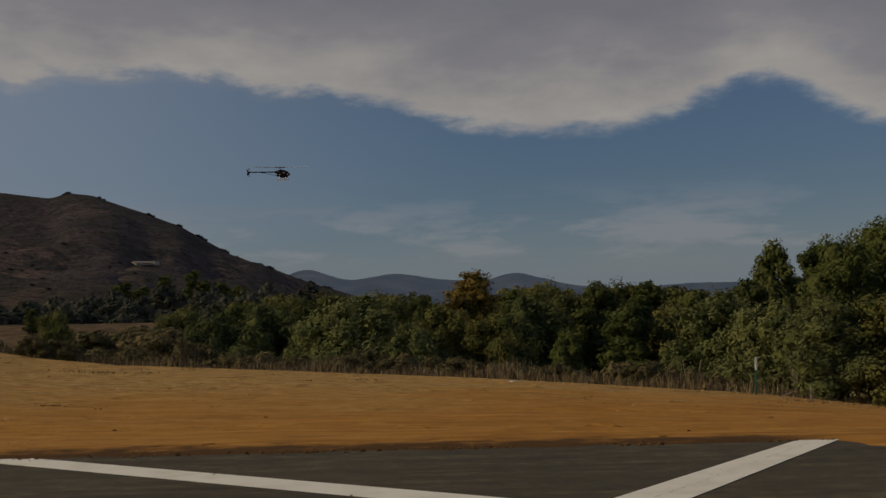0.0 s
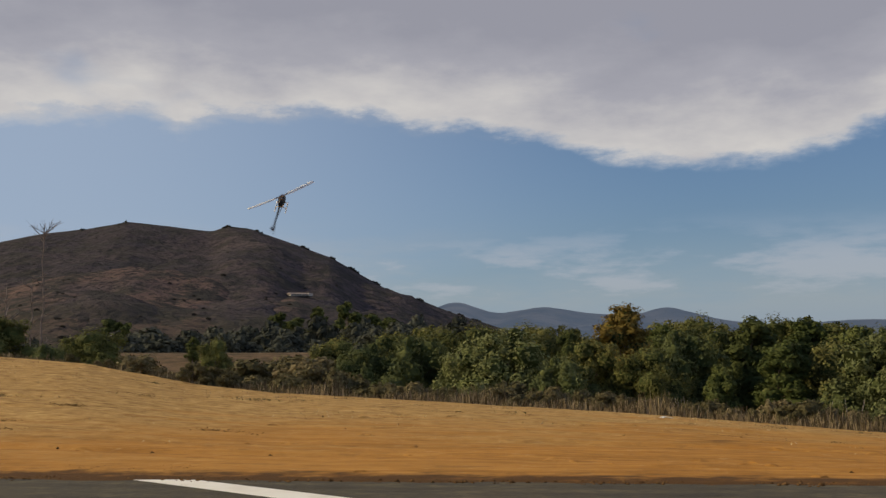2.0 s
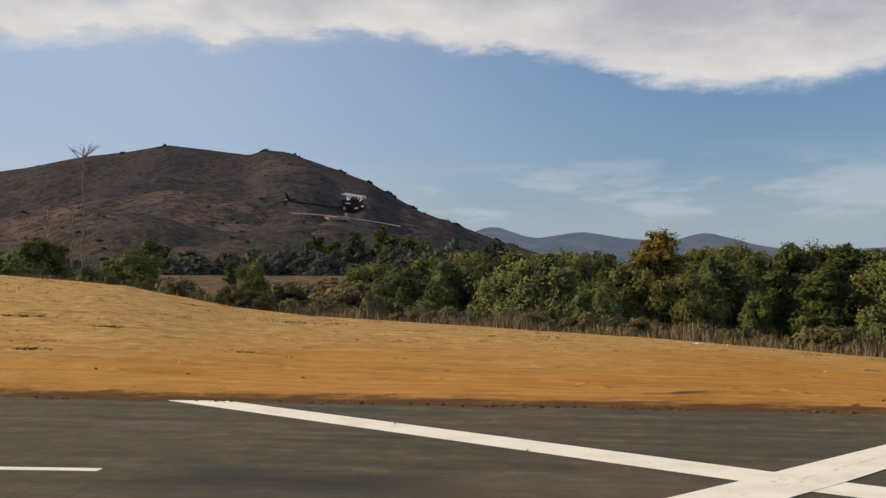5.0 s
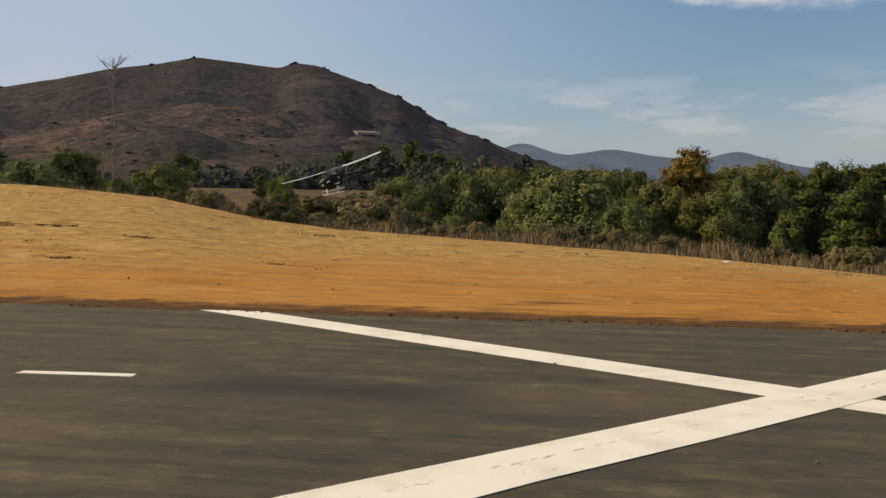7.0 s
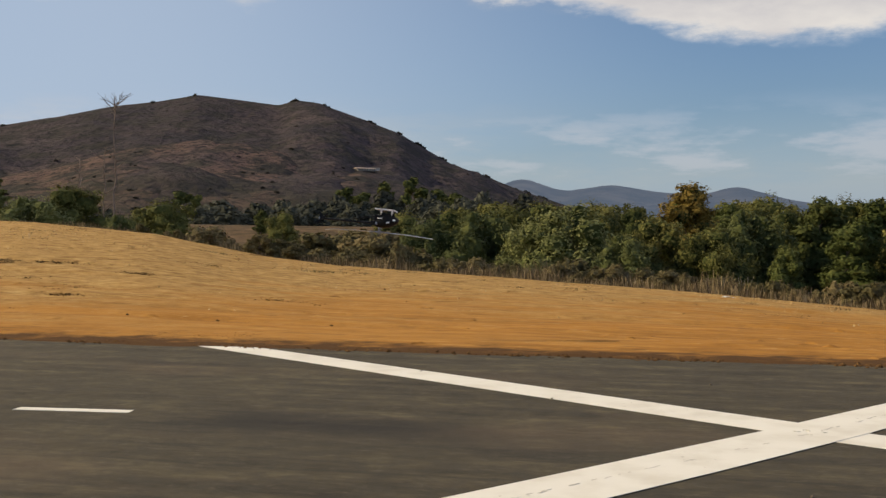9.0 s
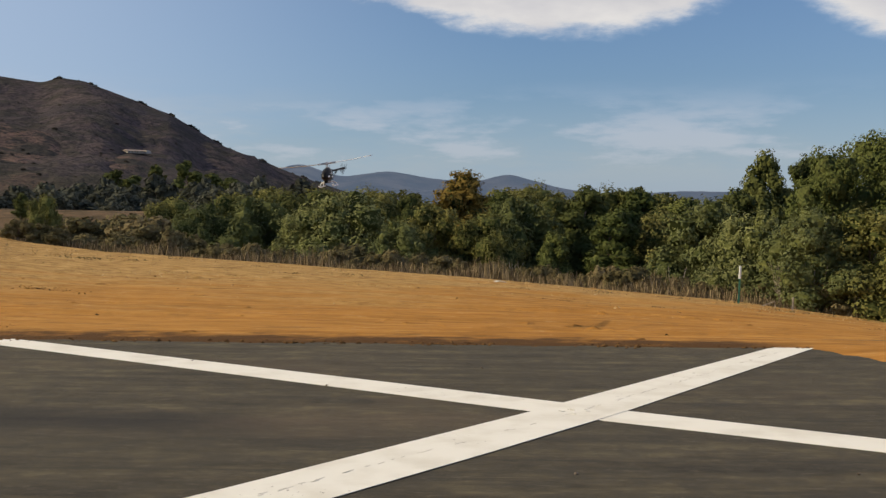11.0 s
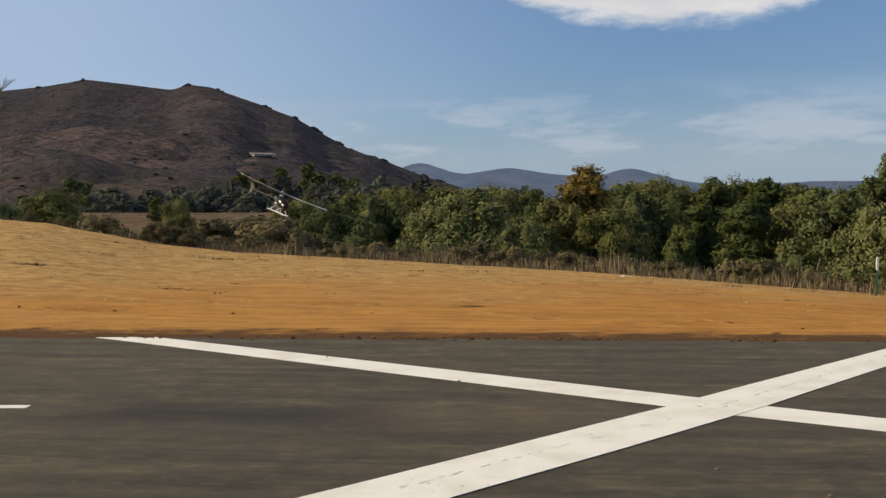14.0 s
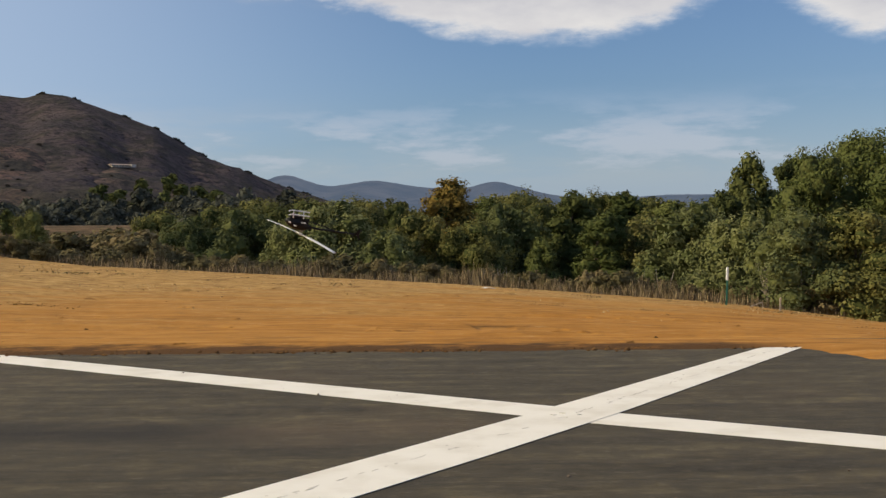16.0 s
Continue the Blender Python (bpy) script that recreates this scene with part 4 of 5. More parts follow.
    keep = np.sin(x * 0.7 + 1.7 * np.sin(y * 0.9)) + np.sin(y * 3.1 + 0.8 * np.sin(x * 0.6)) + rnd.normal(0, 0.6, n) + s * 0.6 > 0.55
    for px, py_ in zip(x[keep], y[keep]):
        r = rnd.uniform(0.05, 0.17)
        z = ground_z(px, py_)
        k = len(verts)
        for i in range(6):
            a = i * math.pi / 3
            q = r * rnd.uniform(0.7, 1.3)
            verts.append((px + 1.5 * q * math.cos(a), py_ + q * math.sin(a), z - 0.012))
        for i in range(3):
            a = i * 2.1 + rnd.uniform(0, 1)
            verts.append((px + 0.5 * r * math.cos(a), py_ + 0.4 * r * math.sin(a), z + r * rnd.uniform(0.16, 0.36)))
        faces += [(k + 6, k + 7, k + 8)]
        for i in range(3):
            a, b, c2 = k + 2 * i, k + 2 * i + 1, k + (2 * i + 2) % 6
            faces += [(a, b, k + 6 + i), (b, c2, k + 6 + i), (c2, k + 6 + (i + 1) % 3, k + 6 + i)]
    tagged(raw("earth_lumps", verts, faces, GROUND), "low lumps of orange-brown earth on the field", "soil", kind="stuff")
    # bleached bare shrubs in front of the thicket
    py = random.Random(31)
    for az, d in ((-3.6, 39), (-2.3, 39.5), (-1.5, 39), (1.6, 38.5), (3.2, 38), (9.6, 37), (11.0, 37), (16.4, 35.5), (17.8, 35), (19.6, 35), (-7.0, 40)):
        x, y = d * math.sin(radians(az)), d * math.cos(radians(az))
        bm = bmesh.new()
        for i in range(9):
            a, l = py.uniform(0, 6.28), py.uniform(0.8, 1.6)
            tip = Vector((0.28 * l * math.cos(a), 0.28 * l * math.sin(a), l))
            rod(bm, (0.05 * math.cos(a), 0.05 * math.sin(a), -0.1), tip, 0.014, 0.006, 4)
            for q in range(3):
                s = Vector((0, 0, 0)).lerp(tip, 0.4 + 0.2 * q)
                rod(bm, s, s + Vector((py.uniform(-0.2, 0.2), py.uniform(-0.2, 0.2), py.uniform(0.15, 0.4))), 0.007, 0.003, 4)
        b = tagged(part("dead_shrub", bm, PALE_BARK), "bare bleached shrub with upright twigs", "shrub", "bare shrubs before the thicket")
        b.matrix_basis = pose(x, y, ground_z(x, y))


# ---- small things on the field ----
def build_field_things():
    x, y = 7.82, 30.8
    g = ground_z(x, y)
    post = tagged(new("fence_post"), "green metal stake with white-painted top", "post")
    bm = box(bmesh.new(), (0.055, 0.006, 1.15), (0, 0, 0.425))
    box(bm, (0.006, 0.04, 1.15), (0, 0.022, 0.425))
    for i in range(9):
        box(bm, (0.02, 0.012, 0.012), (0, -0.008, 0.06 + 0.07 * i))
    part("stake", bm, POST_GREEN, post)
    bm = box(bmesh.new(), (0.058, 0.05, 0.36), (0, 0.01, 0.90), bevel=0.008)
    part("white_sleeve", bm, WHITE_PAINT, post, "white sleeve")
    post.matrix_basis = pose(x, y, g, 0, 2.2, 8)
    stump = box(bmesh.new(), (0.05, 0.05, 0.5), (0, 0, 0.15), bevel=0.01)
    rod(stump, (0, 0, 0.36), (0.01, 0, 0.42), 0.02, 0.012)
    s = tagged(part("stump_post", stump, PALE_BARK), "short weathered wooden stake", "post")
    s.matrix_basis = pose(9.45, 31.2, ground_z(9.45, 31.2), 3, 0, 0)
    bm = rod(bmesh.new(), (-0.22, 0, 0.02), (0.22, 0, 0.19), 0.018, 0.013)
    rod(bm, (0.22, 0, 0.19), (0.24, 0.02, -0.05), 0.012, 0.01)
    s = tagged(part("fallen_stick", bm, PALE_BARK), "pale stick leaning in dry grass", "stick")
    s.matrix_basis = pose(8.75, 31.3, ground_z(8.75, 31.3))
    # crumpled white litter
    bm = bmesh.new()
    bmesh.ops.create_grid(bm, x_segments=9, y_segments=6, size=0.5)
    rnd = random.Random(2)
    for v in bm.verts:
        v.co = (v.co.x * 0.42, v.co.y * 0.3, 0.012 + 0.025 * rnd.random() + 0.015 * math.cos(v.co.x * 5))
    bmesh.ops.solidify(bm, geom=bm.faces[:], thickness=0.004)
    d = 30.6
    x, y = d * math.sin(radians(2.03)), d * math.cos(radians(2.03))
    s = tagged(part("litter", bm, PAPER), "crumpled white paper lying on the dirt", "litter")
    s.matrix_basis = pose(x, y, ground_z(x, y) + 0.01, 0, 0, 15)
    # pebbles on the asphalt
    rnd = random.Random(9)
    for x, y in ((1.35, 6.3), (1.62, 6.25), (0.8, 6.9), (-1.2, 10.4), (2.6, 7.0), (-2.9, 12.1), (0.3, 11.8)):
        bm = bmesh.new()
        bmesh.ops.create_icosphere(bm, subdivisions=1, radius=0.015)
        for v in bm.verts:
            v.co *= rnd.uniform(0.7, 1.2)
            v.co.z *= 0.6
        p = tagged(part("pebble", bm, BARK), "small stone on the asphalt", "stone", "stones on the runway")
        p.matrix_basis = pose(x, y, 0.007)


def build_house(x, y, z, turn, size, roof_h, label):
    """A low house: walls with openings, a gabled roof with eaves, a lower wing."""
    w, d, h = size
    home = tagged(new("house"), label, "house", "houses on the hill")
    part("wall", box(bmesh.new(), (w, d, h), (0, 0, h / 2)), WALL, home)
    bm = bmesh.new()
    e = 0.6
    v = [bm.verts.new(c) for c in ((-w / 2 - e, -d / 2 - e, h), (w / 2 + e, -d / 2 - e, h), (w / 2 + e, d / 2 + e, h), (-w / 2 - e, d / 2 + e, h),
                                   (-w / 2 - e, 0, h + roof_h), (w / 2 + e, 0, h + roof_h))]
    for f in ((0, 1, 5, 4), (2, 3, 4, 5), (0, 4, 3), (1, 2, 5), (3, 2, 1, 0)):
        bm.faces.new([v[i] for i in f])
    part("roof", bm, ROOF, home)
    part("wing", box(bmesh.new(), (w * 0.22, d * 0.8, h * 1.35), (w * 0.40, -d * 0.35, h * 0.675)), WALL, home)
    for i in range(5):
        win = part("window", box(bmesh.new(), (w * 0.05, 0.16, h * 0.36), (-w * 0.42 + i * w * 0.125, -d / 2 - 0.03, h * 0.55)), GLASS, home)
        part("sill", box(bmesh.new(), (w * 0.09, 0.3, 0.14), (-w * 0.42 + i * w * 0.125, -d / 2 - 0.1, h * 0.33)), WALL, win)
    home.matrix_basis = pose(x, y, z, 0, 0, turn)


# ---- the model helicopter ----
def build_helicopter():
    heli = tagged(new("model_helicopter"), "black radio-controlled helicopter with white skids, in flight", "helicopter")
    bm = lathe(bmesh.new(), [(0.27, 0.010, 0.012, -0.045), (0.25, 0.036, 0.040, -0.042), (0.205, 0.058, 0.066, -0.035), (0.14, 0.070, 0.088, -0.022),
                             (0.06, 0.072, 0.096, -0.014), (-0.01, 0.060, 0.086, -0.004), (-0.07, 0.036, 0.05, 0.012), (-0.12, 0.022, 0.03, 0.018)])
    canopy = part("canopy", bm, CANOPY, heli, smooth=True)
    # small white patches at the nose and along the sides
    for side in (-1, 1):
        b = box(bmesh.new(), (0.05, 0.006, 0.022), (0.11, side * 0.073, -0.005), Matrix.Rotation(radians(14), 4, "Y"), bevel=0.002)
        part("blaze", b, SKID, canopy, "white blaze")
        b = box(bmesh.new(), (0.04, 0.006, 0.026), (0.20, side * 0.060, -0.045), Matrix.Rotation(radians(side * -16), 4, "Z"), bevel=0.002)
        part("blaze", b, SKID, canopy, "white blaze")
    for side in (-1, 1):
        b = box(bmesh.new(), (0.30, 0.004, 0.10), (0.06, side * 0.030, -0.055), bevel=0.0015)
        box(b, (0.16, 0.004, 0.06), (-0.06, side * 0.030, 0.02), bevel=0.0015)
        part("side_frame", b, CARBON, heli)
    part("battery", box(bmesh.new(), (0.20, 0.05, 0.045), (0.10, 0, -0.118), bevel=0.006), CARBON, heli)
    part("motor", rod(bmesh.new(), (0.05, 0, -0.10), (0.05, 0, -0.03), 0.030, 0.030, 16), METAL, heli)
    part("main_gear", rod(bmesh.new(), (0, 0, -0.065), (0, 0, -0.052), 0.062, 0.062, 28), SKID, heli, "white main gear")
    for x, y in ((0.05, 0.036), (0.05, -0.036), (-0.05, 0.036)):
        part("servo", box(bmesh.new(), (0.04, 0.02, 0.036), (x, y, 0.02), bevel=0.003), METAL, heli)
    part("mast", rod(bmesh.new(), (0, 0, -0.06), (0, 0, 0.145), 0.007, 0.006, 10), METAL, heli)
    swash = rod(bmesh.new(), (0, 0, 0.078), (0, 0, 0.090), 0.032, 0.032, 18)
    for a in (0, 120, 240):
        c, s = math.cos(radians(a)), math.sin(radians(a))
        rod(swash, (0.03 * c, 0.03 * s, 0.085), (0.045 * c, 0.045 * s, 0.03), 0.003, 0.003, 6)
        rod(swash, (0.03 * c, 0.03 * s, 0.085), (0.035 * c, 0.035 * s, 0.12), 0.003, 0.003, 6)
    part("swashplate", swash, METAL, heli)
    part("tail_boom", rod(bmesh.new(), (-0.06, 0, 0.02), (-0.90, 0, 0.02), 0.016, 0.0145, 14), CARBON, heli, smooth=False)
    for side in (-1, 1):
        part("boom_support", rod(bmesh.new(), (-0.09, side * 0.032, -0.08), (-0.52, side * 0.006, 0.008), 0.005, 0.005, 6), CARBON, heli)
    part("tail_case", box(bmesh.new(), (0.06, 0.03, 0.036), (-0.87, 0.004, 0.02), bevel=0.005), METAL, heli)
    bm = bmesh.new()
    pts = ((-0.80, 0.03), (-0.86, 0.03), (-0.905, 0.105), (-0.925, 0.10), (-0.89, 0.01), (-0.91, -0.075), (-0.89, -0.08), (-0.82, 0.0))
    lo = [bm.verts.new((x, -0.016, z)) for x, z in pts]
    hi = [bm.verts.new((x, -0.020, z)) for x, z in pts]
    bm.faces.new(lo), bm.faces.new(hi[::-1])
    for i in range(len(pts)):
        j = (i + 1) % len(pts)
        bm.faces.new((lo[i], lo[j], hi[j], hi[i]))
    bmesh.ops.recalc_face_normals(bm, faces=bm.faces)
    part("tail_fin", bm, CARBON, heli)
    bm = bmesh.new()
    for side in (-1, 1):
        z0 = 0.03 * side
        lo = [bm.verts.new((x * 1.0, 0.002, side * z)) for x, z in ((-0.010, 0.03), (0.010, 0.03), (0.011, 0.115), (-0.011, 0.115))]
        hi = [bm.verts.new((v.co.x, -0.002, v.co.z)) for v in lo]
        bm.faces.new(lo), bm.faces.new(hi[::-1])
        for i in range(4):
            bm.faces.new((lo[i], lo[(i + 1) % 4], hi[(i + 1) % 4], hi[i]))
    bmesh.ops.recalc_face_normals(bm, faces=bm.faces)
    rod(bm, (0, -0.012, 0), (0, 0.012, 0), 0.02, 0.02, 12)
    box(bm, (0.02, 0.014, 0.07), (0, 0, 0))
    t_rotor = part("tail_rotor", bm, CARBON, heli)
    t_rotor.matrix_basis = pose(-0.86, 0.035, 0.02)
    # landing gear: two bowed struts and two skids
    for x in (0.0, 0.16):
        bm = bmesh.new()
        arc = [(x, 0.105 * math.sin(radians(a)), -0.185 + 0.07 * max(0.0, math.cos(radians(a))) ** 0.7) for a in range(-90, 91, 15)]
        for p, q in zip(arc, arc[1:]):
            rod(bm, p, q, 0.009, 0.009, 7)
        part("strut", bm, SKID, heli, "white landing strut")
    for side in (-1, 1):
        bm = bmesh.new()
        run = [(-0.09, -0.190), (0.18, -0.190), (0.21, -0.182), (0.232, -0.166)]
        for (a, za), (b, zb) in zip(run, run[1:]):
            rod(bm, (a, side * 0.105, za), (b, side * 0.105, zb), 0.0095, 0.0095, 8)
        part("skid", bm, SKID, heli, "white landing skid")
    # main rotor
    bm = rod(bmesh.new(), (0, 0, -0.025), (0, 0, 0.022), 0.017, 0.014, 14)
    box(bm, (0.09, 0.034, 0.03), (0, 0, 0), bevel=0.005)
    for s in (-1, 1):
        rod(bm, (s * 0.04, 0, 0), (s * 0.11, 0, 0), 0.015, 0.012, 10)
        box(bm, (0.05, 0.018, 0.026), (s * 0.125, 0, 0), bevel=0.003)
    rotor = part("main_rotor", bm, METAL, heli, "bright metal rotor head")
    rotor.matrix_basis = pose(0, 0, 0.145)
    for s in (-1, 1):
        bm = bmesh.new()
        rings = []
        for i in range(9):
            u = i / 8
            r, c = s * (0.115 + 0.675 * u), 0.030 if 0.06 < u else 0.018
            c *= 1.0 if u < 0.97 else 0.75
            tw, cone = radians(8 * s), 0.03 * u * u
            ring = []
            for cx, cz in ((-1, 0), (-0.4, 0.16), (0.45, 0.2), (1, 0.03), (0.45, -0.12), (-0.4, -0.1)):
                yy, zz = cx * c, cz * c
                ring.append(bm.verts.new((r, yy * math.cos(tw) - zz * math.sin(tw), yy * math.sin(tw) + zz * math.cos(tw) + cone)))
            rings.append(ring)
        for p, q in zip(rings, rings[1:]):
            for i in range(6):
                bm.faces.new((p[i], p[(i + 1) % 6], q[(i + 1) % 6], q[i]))
        bm.faces.new(rings[0]), bm.faces.new(rings[-1])
        bmesh.ops.recalc_face_normals(bm, faces=bm.faces)
        part("rotor_blade", bm, BLADE, rotor, "pale rotor blade", smooth=True)
    return heli, rotor, t_rotor


# ---- build ----
build_sky()
build_hills()
build_ground()
build_runway()
build_markings()
build_trees()
build_far_woods()
build_hill_shrubs()
build_snags()
build_weeds()
build_field_things()
for az, d, el, turn, size, rh, label in ((-16.6, 606, 3.42, 20, (12, 6, 1.2), 0.8, "long pale house on the hillside"),
                                         (-25.9, 330, 0.95, 12, (9, 6, 2.6), 1.6, "small pale house in the trees below the hill"),
                                         (-24.4, 320, 0.8, -8, (9, 6, 2.4), 1.5, "low grey-roofed house in the trees")):
    build_house(d * math.sin(radians(az)), d * math.cos(radians(az)), 1.6 + d * math.tan(radians(el)) - 2.5, turn - az, size, rh, label)
helicopter, main_rotor, tail_rotor = build_helicopter()


def motions():
    """The model helicopter pirouettes through its flips; its rotor turns on the mast."""
